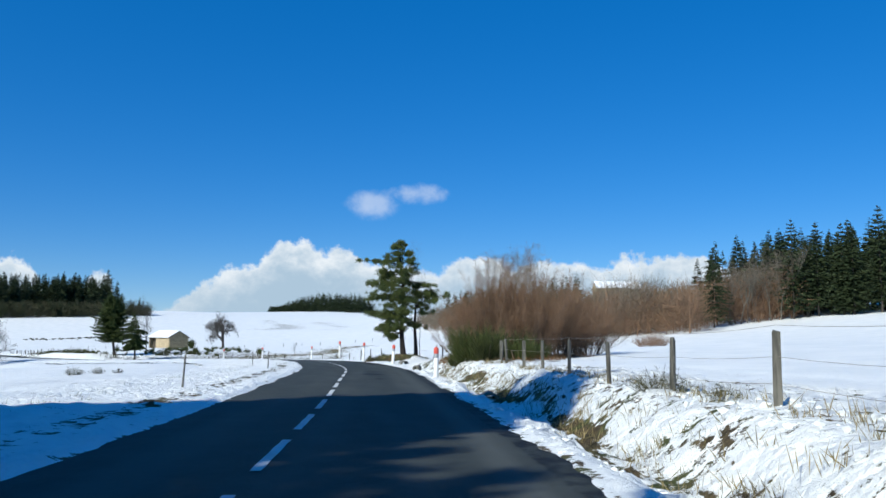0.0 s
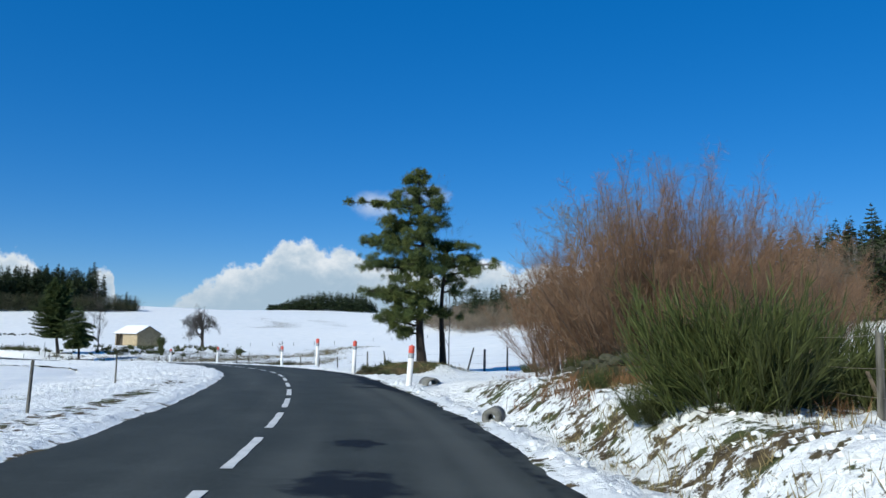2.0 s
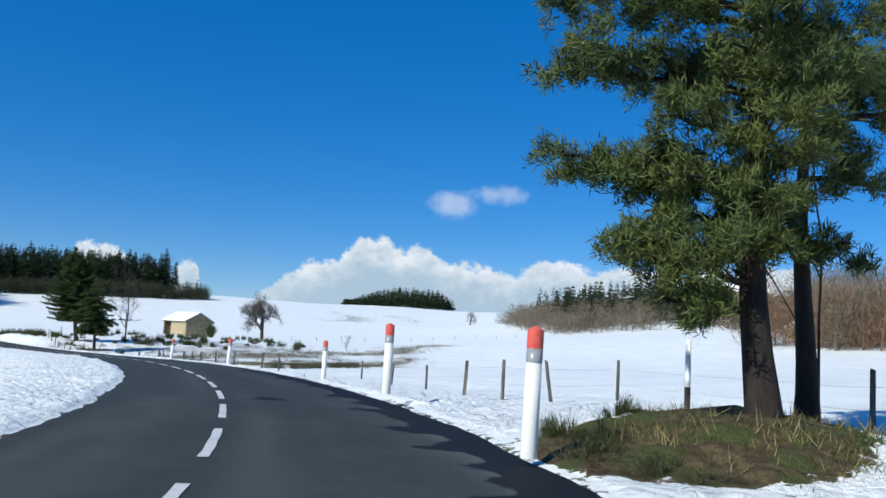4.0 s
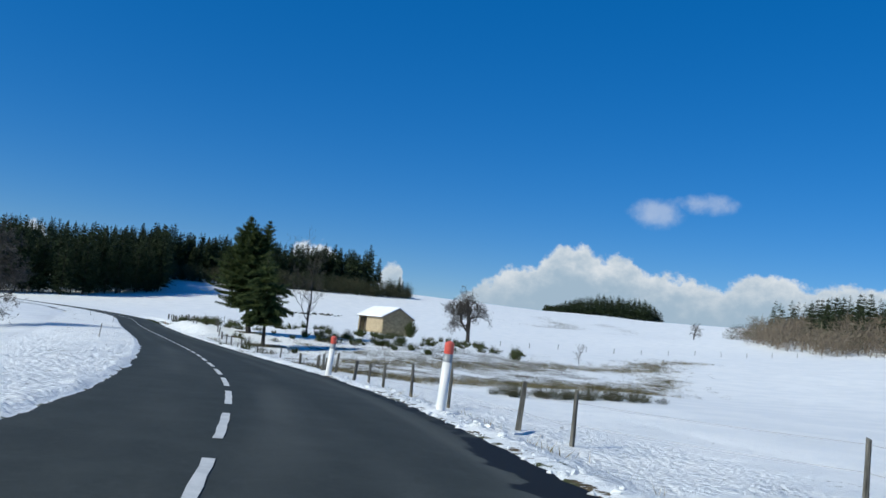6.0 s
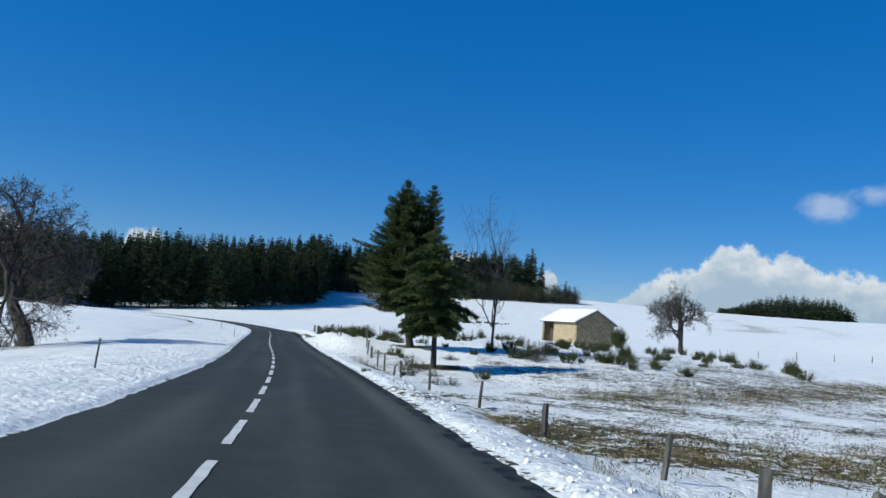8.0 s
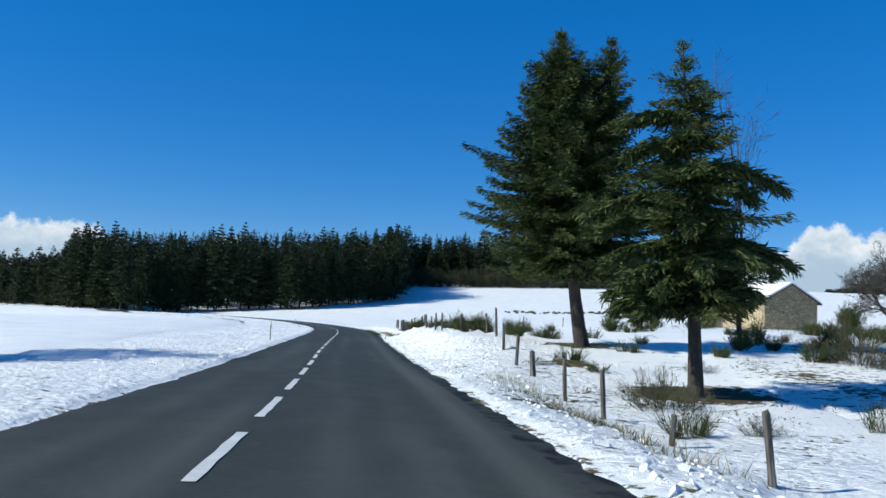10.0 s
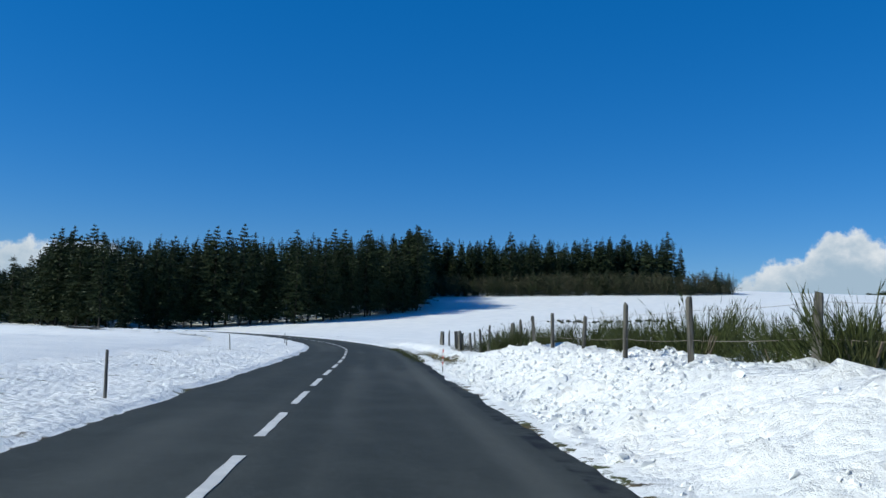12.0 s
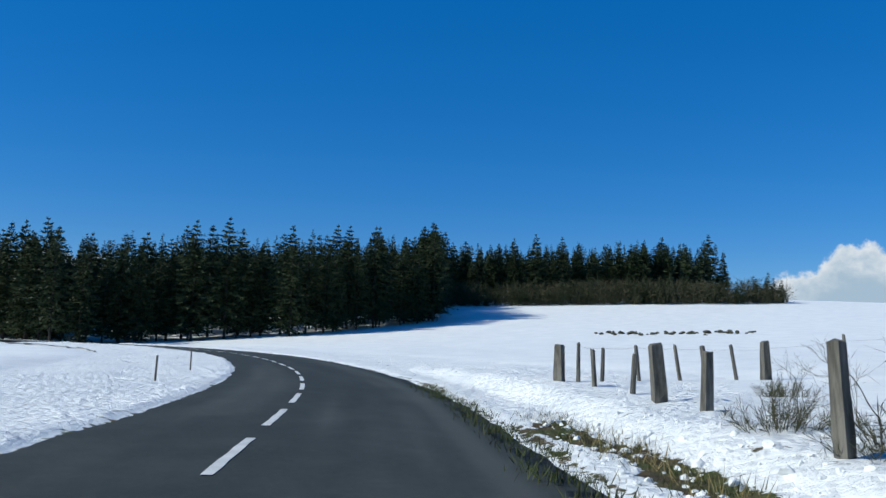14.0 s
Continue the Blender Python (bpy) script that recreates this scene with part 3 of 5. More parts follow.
# ---- trees ----
def conifer(name, h, r, bare_stem, whorls, per, seed, mat, spray=5, size=0.3, droop=0.25, ragged=0.25, stem_r=0.2, lean=(0, 0), fork=None, wide=0.3, taper=0.95, low=0.62, slim=0.16, plate=0.0, limbs=(), bow=1.2):
    """A spruce: trunk and a crown of drooping branches with sprays of twigs. Returns the two meshes. fork: a second leader (x, y, from, to)."""
    rng = np.random.default_rng(seed)
    t, c = Tri(), Tri()

    def axis_at(z):
        k = np.clip(z / h, 0, 1) ** bow
        return lean[0] * k, lean[1] * k

    zz = np.linspace(-0.4, h, 12)
    ax_, ay_ = axis_at(zz)
    t.tube(np.column_stack([ax_, ay_, zz]), stem_r * (1 - 0.96 * np.clip(zz / h, 0, 1)) + 0.012 + 0.25 * stem_r * np.exp(-np.clip(zz, 0, 9) * 2.5), 10)

    def layer(z, reach, u, cx, cy, count):
        a0 = rng.uniform(0, 6.28)
        for j in range(count):
            a = a0 + 6.283 * j / count + rng.normal(0, 0.25)
            L = max(0.15, reach * (1 + rng.normal(0, ragged)))
            n = max(3, int(L / size * 2.0))
            q = np.linspace(0.08, 1, n)
            rise = (0.45 * u - 0.08) * L
            px, py = cx + np.cos(a) * L * q, cy + np.sin(a) * L * q
            sz = size * min(1.0, 0.3 + L / 1.6)
            pz = z + rng.normal(0, 0.12 * size) + rise * q - droop * L * q ** 2 + 0.12 * L * q ** 5
            pts = np.column_stack([px, py, pz])
            if L > 0.6 and size < 0.5:
                t.tube(pts[[0, n // 2, -1]], np.array([0.016, 0.010, 0.004]) * (0.5 + L * 0.4), 3)
            m = n * spray
            k = np.repeat(np.arange(n), spray)
            base = pts[k] + rng.normal(0, 0.04 + plate * 0.05, (m, 3))
            out = np.array([math.cos(a), math.sin(a), 0])
            sidev = np.array([-math.sin(a), math.cos(a), 0])
            sd = rng.uniform(-1, 1, m)
            base = base + sidev[None] * (sd * plate * L * (1.05 - q[k]))[:, None] - np.array([0, 0, 0.25])[None] * (np.abs(sd) * plate * L * (1 - q[k]))[:, None]
            ln = sz * rng.uniform(0.6, 1.3, m) * (1.25 - 0.55 * q[k])
            dirs = out[None] * (0.5 + 0.4 * rng.random(m))[:, None] + sidev[None] * sd[:, None] * 0.95
            dirs[:, 2] += rng.uniform(-0.6, 0.3, m) + 5.0 * max(0.0, u - 0.78)
            dirs /= np.linalg.norm(dirs, axis=1)[:, None]
            c.blades(base, base + dirs * ln[:, None], ln * rng.uniform(slim, slim * 1.9, m), rng, np.array([0, 0, 0.8]) + rng.normal(0, 0.7, (m, 3)))

    for i in range(whorls):
        u = (i + rng.uniform(0, 0.6)) / whorls
        z = bare_stem + (h * 0.985 - bare_stem) * u
        reach = r * min(1.0, (1 - u) ** taper * 1.18) * (low + (1 - low) * min(1, u / wide))
        cx, cy = axis_at(z)
        layer(z, reach, u, cx, cy, per if u < 0.85 else max(4, per - 2))
    for z, bearing, reach in limbs:                  # single long branches: height, bearing, length
        a, q = radians(bearing), np.linspace(0.1, 1, max(4, int(reach / size * 2.4)))
        cx, cy = axis_at(z)
        pts = np.column_stack([cx + np.cos(a) * reach * q, cy + np.sin(a) * reach * q, z + 0.15 * reach * q - 0.38 * reach * q ** 2])
        t.tube(pts[[0, len(q) // 2, -1]], np.array([0.045, 0.03, 0.01]), 4)
        k = np.repeat(np.arange(len(q)), spray * 3)
        b = pts[k] + rng.normal(0, 0.07, (len(k), 3))
        dirs = np.column_stack([np.cos(a) + rng.normal(0, 0.8, len(k)), np.sin(a) + rng.normal(0, 0.8, len(k)), rng.normal(-0.75, 0.5, len(k))])
        dirs /= np.linalg.norm(dirs, axis=1)[:, None]
        ln = size * rng.uniform(0.7, 1.7, len(k)) * (1.3 - 0.7 * q[k])
        c.blades(b, b + dirs * ln[:, None], ln * rng.uniform(slim, slim * 1.9, len(k)), rng, np.array([0, 0, 0.8]) + rng.normal(0, 0.7, (len(k), 3)))
    if fork:
        fx, fy, z0, z1 = fork
        cx, cy = axis_at(z0)
        q = np.linspace(0, 1, 6)
        t.tube(np.column_stack([cx + fx * q ** 0.6, cy + fy * q ** 0.6, z0 + (z1 - z0) * q]), np.linspace(stem_r * 0.5, 0.02, 6), 7)
        nn = int(whorls * 0.5)
        for i in range(nn):
            u = (i + rng.uniform(0, 0.5)) / nn
            layer(z0 + (z1 - z0) * (0.1 + 0.88 * u), r * 0.5 * (1 - u) ** 0.85 + 0.12, 0.5 + 0.5 * u, cx + fx * (0.1 + 0.88 * u) ** 0.6, cy + fy * (0.1 + 0.88 * u) ** 0.6, per - 1)
    return t.mesh(name + "_trunk", BARK, True), c.mesh(name + "_crown", mat)


def tree(name, meshes, x, y, label, group="", rz=0.0, scale=1.0, z=None):
    ob = new(name)
    ob.matrix_basis = pose(x, y, (at(x, y) if z is None else z) - 0.05, 0, 0, rz) @ Matrix.Scale(scale, 4)
    part("trunk", meshes[0], ob)
    part("crown", meshes[1], ob)
    return tagged(ob, label, "tree", group)


def branching(t, tw, rng, p, d, L, r, depth, spread, curl, up, leafy=0, fine=1.0):
    """A limb that forks again and again; the last twigs go into tw as blades."""
    n = 5
    pts = [p]
    for i in range(n):
        d = d + rng.normal(0, curl, 3) + np.array([0, 0, up])
        d = d / np.linalg.norm(d)
        pts.append(pts[-1] + d * L / n)
    pts = np.array(pts)
    t.tube(pts, np.linspace(r, r * 0.62, n + 1), 6 if r > 0.05 else 3)
    if depth == 0:
        k = rng.integers(1, n + 1, 6 + leafy)
        dirs = d[None] * 0.7 + rng.normal(0, 0.55, (len(k), 3))
        dirs /= np.linalg.norm(dirs, axis=1)[:, None]
        ln = L * rng.uniform(0.35, 0.9, len(k))
        tw.blades(pts[k], pts[k] + dirs * ln[:, None], fine * (0.012 + 0.012 * rng.random(len(k))), rng)
        return
    kids = rng.integers(2, 4) + (1 if depth > 2 else 0)
    for i in range(kids):
        j = n if i == 0 else rng.integers(2, n + 1)
        nd = d + rng.normal(0, spread, 3)
        nd /= np.linalg.norm(nd)
        branching(t, tw, rng, pts[j], nd, L * rng.uniform(0.62, 0.85), r * (0.62 if i == 0 else 0.5), depth - 1, spread, curl, up, leafy, fine)


def bare_tree(name, h, r, seed, depth=4, spread=0.55, curl=0.10, up=0.03, twig=GREY_TWIG, stem=BARK, first=0.3, fine=1.0):
    rng = np.random.default_rng(seed)
    t, tw = Tri(), Tri()
    branching(t, tw, rng, np.array([0, 0, -0.3]), np.array([0.02, 0.02, 1.0]), h * first + 0.3, r, depth, spread, curl, up, 0, fine)
    return t.mesh(name + "_trunk", stem, True), tw.mesh(name + "_crown", twig)


def shrub(name, h, r, stems, seed, mat, twigs=14, width=0.014, tuft=0.3, stem=0.006, dome=0.5, level=0.72, wild=0.6, wood=None):
    """Many thin stems that fan out from the ground, each with fine side twigs; the outline is a dome."""
    rng = np.random.default_rng(seed)
    t, c = Tri(), Tri()
    for i in range(stems):
        a, q = rng.uniform(0, 6.283), math.sqrt(rng.random())
        foot = np.array([math.cos(a) * r * q * 0.35, math.sin(a) * r * q * 0.35, -0.1])
        hh = h * rng.uniform(level, 1.0) * (1 - dome * q ** 2)
        out = np.array([math.cos(a), math.sin(a), 0]) * r * q * 0.7 * rng.uniform(0.7, 1.15)
        n = 7
        u = np.linspace(0, 1, n)
        wob = np.cumsum(rng.normal(0, 0.022 * h, (n, 2)), axis=0)
        pts = foot + out[None] * (u ** 1.15)[:, None] + np.column_stack([wob, hh * (u - 0.12 * q * u * u)])
        t.tube(pts, np.linspace(stem * (0.7 + 0.18 * h), 0.003, n), 3)
        k = rng.uniform(0.1, 1.0, twigs) ** 0.7
        base = np.column_stack([np.interp(k, u, pts[:, m]) for m in range(3)])
        dirs = rng.normal(0, wild, (twigs, 3)) + np.array([math.cos(a) * 0.4 * q, math.sin(a) * 0.4 * q, 0.75])
        dirs /= np.linalg.norm(dirs, axis=1)[:, None]
        ln = h * tuft * rng.uniform(0.3, 1.0, twigs) * (1.1 - 0.6 * k)
        c.blades(base, base + dirs * ln[:, None], width * rng.uniform(0.6, 1.3, twigs), rng)
    return t.mesh(name + "_stems", wood or mat), c.mesh(name + "_twigs", mat)


def broom(name, seed, tufts=8, lean=0.7, fine=1.0, shoots=15):
    """A broom one metre high: several uneven tufts of straight thin green shoots with short side shoots."""
    rng = np.random.default_rng(seed)
    c = Tri()
    for j in range(tufts):
        a0, q0 = rng.uniform(0, 6.283), math.sqrt(rng.random())
        foot = np.array([math.cos(a0) * 0.30 * q0, math.sin(a0) * 0.30 * q0, -0.06])
        axis0 = np.array([math.cos(a0) * lean * q0, math.sin(a0) * lean * q0, 1.0])
        tall = rng.uniform(0.6, 1.0) * (1 - 0.25 * q0)
        for i in range(shoots):
            d = axis0 + rng.normal(0, 0.24, 3)
            d /= np.linalg.norm(d)
            L = tall * rng.uniform(0.55, 1.0)
            b = foot + rng.normal(0, 0.04, 3) * (1, 1, 0)
            bend = np.array([0, 0, 0.08 * L]) + rng.normal(0, 0.04, 3)
            mid, tip = b + d * L * 0.55, b + d * L + bend
            c.blades(np.array([b, mid - d * 0.03]), np.array([mid, tip]), 0.012 * fine, rng)
            n = 13
            k = rng.uniform(0.2, 0.97, n)[:, None]
            base = np.where(k < 0.55, b + (mid - b) * k / 0.55, mid + (tip - mid) * (k - 0.55) / 0.45)
            dirs = d[None] + rng.normal(0, 0.3, (n, 3)) + np.array([0, 0, 0.1])
            dirs /= np.linalg.norm(dirs, axis=1)[:, None]
            c.blades(base, base + dirs * (0.26 * rng.uniform(0.4, 1.0, (n, 1)) * (1.15 - 0.6 * k)), 0.009 * fine, rng)
    t = Tri()
    for j in range(6):
        a = rng.uniform(0, 6.283)
        t.tube(np.array([(0.05 * math.cos(a), 0.05 * math.sin(a), -0.1), (0.2 * math.cos(a), 0.2 * math.sin(a), 0.3)]), np.array([0.014, 0.008]), 4)
    return t.mesh(name + "_stems", BRUSH), c.mesh(name + "_shoots", BROOM)


def bush(name, meshes, x, y, label, category="shrub", group="", rz=0.0, scale=1.0):
    ob = new(name)
    ob.matrix_basis = pose(x, y, at(x, y) - 0.03, 0, 0, rz) @ Matrix.Scale(scale, 4)
    part("framework", meshes[0], ob)
    part("crown", meshes[1], ob)
    return tagged(ob, label, category, group)
# ---- roadside pines ----
def scots_pine(name, h, seed, stem_r, limbs, lean=(0.0, 0.0)):
    """A pine with a bare stem, crooked limbs and cushions of needles. limbs: height, bearing, reach, cushion."""
    rng = np.random.default_rng(seed)
    t, c = Tri(), Tri()
    zz = np.linspace(-0.4, h, 16)
    cx = lean[0] * zz / h + 0.10 * np.sin(zz * 0.9 + seed)
    cy = lean[1] * zz / h + 0.08 * np.cos(zz * 0.7 + seed)
    t.tube(np.column_stack([cx, cy, zz]), stem_r * (1.1 - 0.95 * np.clip(zz / h, 0, 1) ** 1.1) + 0.35 * stem_r * np.exp(-np.clip(zz, 0, 9) * 2.2), 12)
    for z, a, reach, cush in limbs:
        a = radians(a)
        n = 7
        q = np.linspace(0, 1, n)
        p0 = np.array([np.interp(z, zz, cx), np.interp(z, zz, cy), z])
        pts = p0 + np.column_stack([np.cos(a) * reach * q, np.sin(a) * reach * q, reach * (0.22 * q - 0.12 * q * q)]) + rng.normal(0, 0.05 * reach ** 0.5, (n, 3)) * q[:, None]
        t.tube(pts, np.linspace(0.045 + 0.012 * reach, 0.02, n), 5)
        for m in range(int(3 + reach * cush * 3.9)):
            k = rng.uniform(0.3, 1.04)
            w = np.array([np.interp(k, q, pts[:, i]) for i in range(3)]) + rng.normal(0, 1, 3) * np.array([0.40, 0.40, 0.17]) * cush
            t.tube(np.array([np.array([np.interp(max(0.15, k - 0.25), q, pts[:, i]) for i in range(3)]), w]), np.array([0.018, 0.008]), 3)
            for e in range(9):
                tip = w + rng.normal(0, 1, 3) * np.array([0.19, 0.19, 0.11]) * cush
                nb = 58
                up = np.array([math.cos(a) * 0.3, math.sin(a) * 0.3, 0.45])
                dirs = rng.normal(0, 0.6, (nb, 3)) + up
                dirs /= np.linalg.norm(dirs, axis=1)[:, None]
                b = tip + rng.normal(0, 0.06, (nb, 3))
                ln = rng.uniform(0.10, 0.21, nb)
                c.blades(b, b + dirs * ln[:, None], 0.02, rng)
    return t.mesh(name + "_trunk", PINE_BARK, True), c.mesh(name + "_crown", PINE)


PINE_A = [(1.5, 185, 1.4, 0.75), (1.9, 205, 1.7, 0.85), (2.2, 168, 1.6, 0.8), (2.4, 250, 1.2, 0.85), (2.7, 195, 1.7, 0.9), (2.9, 285, 1.0, 0.8), (3.1, 222, 1.5, 0.9), (3.3, 172, 1.8, 0.9), (3.4, 183, 3.0, 0.85), (3.7, 262, 1.5, 0.95),
          (4.0, 205, 1.7, 0.9), (4.3, 300, 1.1, 0.8), (4.7, 183, 2.6, 0.95), (4.8, 245, 1.6, 1.0), (5.1, 165, 2.0, 0.95), (5.3, 275, 1.3, 0.9), (5.7, 200, 2.1, 0.95), (6.0, 182, 2.9, 0.9), (6.2, 250, 1.6, 0.95), (6.4, 40, 1.1, 0.8),
          (6.7, 168, 1.8, 0.95), (6.9, 310, 1.0, 0.85), (7.1, 205, 1.9, 0.95), (7.3, 10, 0.9, 0.9), (7.6, 240, 1.4, 0.9), (7.9, 179, 3.5, 0.55), (8.0, 340, 1.1, 0.85), (8.3, 120, 1.1, 0.85), (8.6, 210, 1.0, 0.8), (8.9, 20, 0.8, 0.75),
          (9.2, 270, 0.7, 0.7), (9.5, 100, 0.4, 0.7), (9.65, 0, 0.2, 0.6)]
tree("pine_tree", scots_pine("pine", 9.7, 3, 0.2, PINE_A, (-0.3, 0.1)), -3.7, 77.0, "tall Scots pine with layered green crown by the road", "roadside pines")
PINE_B = [(2.7, 300, 0.9, 0.7), (3.0, 200, 0.7, 0.7), (3.9, 20, 1.0, 0.7), (4.5, 60, 1.0, 0.8), (4.8, 350, 1.7, 0.85), (5.0, 230, 0.9, 0.85), (5.2, 8, 2.6, 0.75), (5.4, 290, 1.3, 0.9), (5.6, 20, 1.6, 0.9), (5.9, 150, 0.9, 0.8), (6.1, 330, 1.0, 0.8), (6.4, 60, 0.5, 0.7)]
tree("pine_tree", scots_pine("pine_small", 6.8, 8, 0.155, PINE_B, (0.15, 0)), -2.75, 78.35, "slimmer Scots pine beside a taller pine", "roadside pines")

TWIN = conifer("twin", 12.7, 3.6, 2.9, 42, 8, 11, SPRUCE, 26, 0.28, 0.10, 0.17, 0.26, (-1.1, -0.8), (1.25, 0.9, 5.5, 12.4), 0.25, 0.8, 0.66, 0.13, 0.30, bow=0.62)
tree("spruce_tree", TWIN, -65.4, 168.8, "broad dark green fir with two tops and clear lower trunk", "field spruces")
RAGGED = [(3.9, 36, 2.5), (3.6, 20, 1.9), (3.2, 60, 1.5), (2.9, 25, 1.5), (2.5, 45, 1.3), (5.7, 33, 2.3), (5.4, 50, 1.9), (4.9, 214, 2.5), (4.5, 200, 2.1), (3.7, 225, 2.2), (2.9, 205, 2.0), (7.0, 212, 1.6), (6.2, 230, 1.6), (3.4, 300, 1.8), (4.3, 290, 1.7), (3.6, 345, 1.7), (2.7, 350, 1.4), (2.9, 260, 1.5), (2.5, 215, 1.9), (2.3, 240, 1.7), (2.7, 190, 1.8), (3.2, 240, 2.0), (2.4, 170, 1.5)]
tree("spruce_tree", conifer("spruce", 8.9, 1.6, 2.2, 26, 6, 21, SPRUCE, 24, 0.27, 0.26, 0.45, 0.17, (-0.45, -0.25), None, 0.3, 0.75, 0.5, 0.13, 0.26, RAGGED), -58.0, 159.6, "ragged dark spruce with drooping lower branches", "field spruces")
tree("bare_tree", bare_tree("thin", 7.9, 0.12, 31, 5, 0.5, 0.08, 0.07, DARK_TWIG, first=0.4), -60.6, 172.4, "thin leafless tree standing in snowy scrub")
tree("bare_tree", bare_tree("round", 8.6, 0.30, 35, 7, 0.46, 0.07, 0.02, DARK_TWIG, first=0.2), -63.3, 240.2, "round-crowned leafless tree on the snowy field", scale=1.55)
tree("bare_tree", bare_tree("ash", 9.6, 0.16, 44, 6, 0.42, 0.07, 0.05, stem=GREY_TWIG, first=0.36), 4.6, 82.9, "slender leafless tree with lichen-grey bark", scale=0.98)
tree("bare_tree", bare_tree("stem", 9.6, 0.045, 43, 5, 0.3, 0.05, 0.09, GREY_TWIG, first=0.45, fine=0.6), -2.35, 78.75, "thin leafless tree between the pines", scale=0.72)
tree("bare_tree", bare_tree("apple", 7.0, 0.24, 47, 7, 0.66, 0.14, 0.0, DARK_TWIG, first=0.24), -79.2, 147.6, "old spreading leafless tree beside the road", scale=2.1)
tree("bare_tree", bare_tree("sapling", 2.6, 0.05, 49, 4, 0.5, 0.1, 0.05, DARK_TWIG), -34.3, 193.5, "small leafless sapling in the snowy meadow")
tree("bare_tree", bare_tree("meadow", 9.0, 0.3, 53, 6, 0.6, 0.08, 0.0, DARK_TWIG, first=0.25), -30.0, 440, "leafless tree far across the valley")

# willow thicket beside the road
for x, y, h, r, n, sd in ((2.9, 58.7, 7.0, 2.6, 170, 1), (1.5, 61.8, 5.4, 2.1, 130, 2), (5.2, 59.6, 7.7, 3.0, 190, 3), (3.5, 63.2, 6.6, 2.7, 150, 4), (7.6, 62.4, 7.0, 3.1, 170, 5), (9.8, 65.2, 6.0, 3.0, 120, 6)):
    bush("willow_bush", shrub("willow", h, r * 1.25, n, sd, WILLOW, twigs=270, width=0.0068, tuft=0.135, stem=0.012, dome=0.5, level=0.72, wild=0.8, wood=WILLOW_STEM), x, y, "dense reddish-brown leafless willow thicket", "shrub", "willow thicket")
FAR_WILLOW = [shrub("willow_far", 6.0, 5.5, 170, 20 + i, WILLOW, twigs=60, width=0.028, tuft=0.14) for i in range(2)]
for i, (x, y) in enumerate(((25, 108), (28.5, 116))):
    bush("willow_bush", FAR_WILLOW[i % 2], x, y, "rusty-red leafless willow in the meadow", "shrub", "willow thicket", rz=i * 70, scale=0.36 + 0.05 * (i % 4))
BROOMS = [broom("broom", 50 + i, 9, 0.9) for i in range(4)]
BIG = [broom("big_broom", 250 + i, 12, 0.8, 0.68, 26) for i in range(3)]
TALL = [broom("tall_broom", 55 + i, 9, 0.6) for i in range(3)]
for i, (x, y, k) in enumerate(((1.95, 46.6, 3.0), (1.1, 46.7, 2.5), (3.0, 47.7, 2.4), (3.5, 46.3, 2.0), (0.55, 47.3, 0.95), (2.4, 48.8, 2.0), (4.3, 48.6, 1.8), (0.4, 51.2, 0.7), (1.9, 76.3, 1.0))):
    bush("broom_bush", BIG[i % 3], x, y, "dark green broom with long brushy shoots on the snowy bank", "shrub", "brooms on the bank", rz=i * 83, scale=k)
for i, (s_, d_, k) in enumerate(((193.5, 7.2, 1.45), (194.6, 8.0, 1.3), (195.6, 7.3, 1.15), (200.2, 7.9, 1.6), (200.9, 8.6, 1.5), (202.3, 7.7, 1.35), (205.3, 9.6, 1.3), (206.8, 8.4, 1.2), (208.3, 8.6, 1.4), (209.4, 7.9, 1.3), (210.4, 7.3, 1.25),
                                (210.1, 5.9, 1.15), (211.9, 6.7, 1.1), (213.2, 7.6, 1.25), (214.4, 6.5, 1.3), (213.4, 8.9, 1.0), (191.3, 9.0, 1.0), (187.6, 9.6, 0.9), (198.0, 10.4, 1.1), (203.6, 11.2, 1.1))):
    x, y = road_point(s_, d_)
    bush("broom_bush", (BIG if i % 3 else BROOMS)[i % 3], float(x), float(y), "green broom growing along the pasture fence", "shrub", "brooms along the fence", rz=i * 61, scale=k * 1.15)
for i, (s_, d_, k) in enumerate(((216.2, 8.2, 0.6), (225.0, 7.6, 0.5), (220.4, 7.0, 1.75), (189, 12, 0.9), (181, 11, 0.8), (178.5, 8.2, 0.9), (176.2, 8.4, 0.6))):
    x, y = road_point(s_, d_)
    bush("broom_bush", BROOMS[(i + 1) % 4], float(x), float(y), "green broom growing along the pasture fence", "shrub", "brooms along the fence", rz=i * 97, scale=k)
rs = np.random.default_rng(77)
SCRUB = [(-69.1, 184.3), (-58.5, 178), (-59.1, 183.3), (-52, 172.7), (-54.1, 183.9), (-48.5, 172.7), (-52.3, 189), (-56.6, 209), (-51.1, 197.5), (-45.5, 195), (-42.4, 193.8), (-57.7, 188.9), (-48.7, 198.4), (-71.5, 185), (-61, 176)]
for i in range(75):
    a_, b_ = SCRUB[i % len(SCRUB)]
    q = 0.0 if i < 15 else 3.2
    x, y = a_ + rs.normal(0, 1) * q, b_ + rs.normal(0, 1) * q * 1.4
    if math.hypot(x + 69, y - 219) > 8:
        bush("broom_bush", (TALL if i % 3 else BROOMS)[i % 3], x, y, "low broom bush in the snowy scrub by the barn", "shrub", "scrub by the barn", rz=i * 47, scale=rs.uniform(1.1, 1.9) if i < 15 else rs.uniform(0.6, 1.3))
bush("juniper_bush", shrub("juniper", 2.9, 0.9, 130, 61, BROOM, twigs=40, width=0.025, tuft=0.2, dome=0.3), -62.6, 208.6, "upright brown-green juniper before the barn", "shrub")
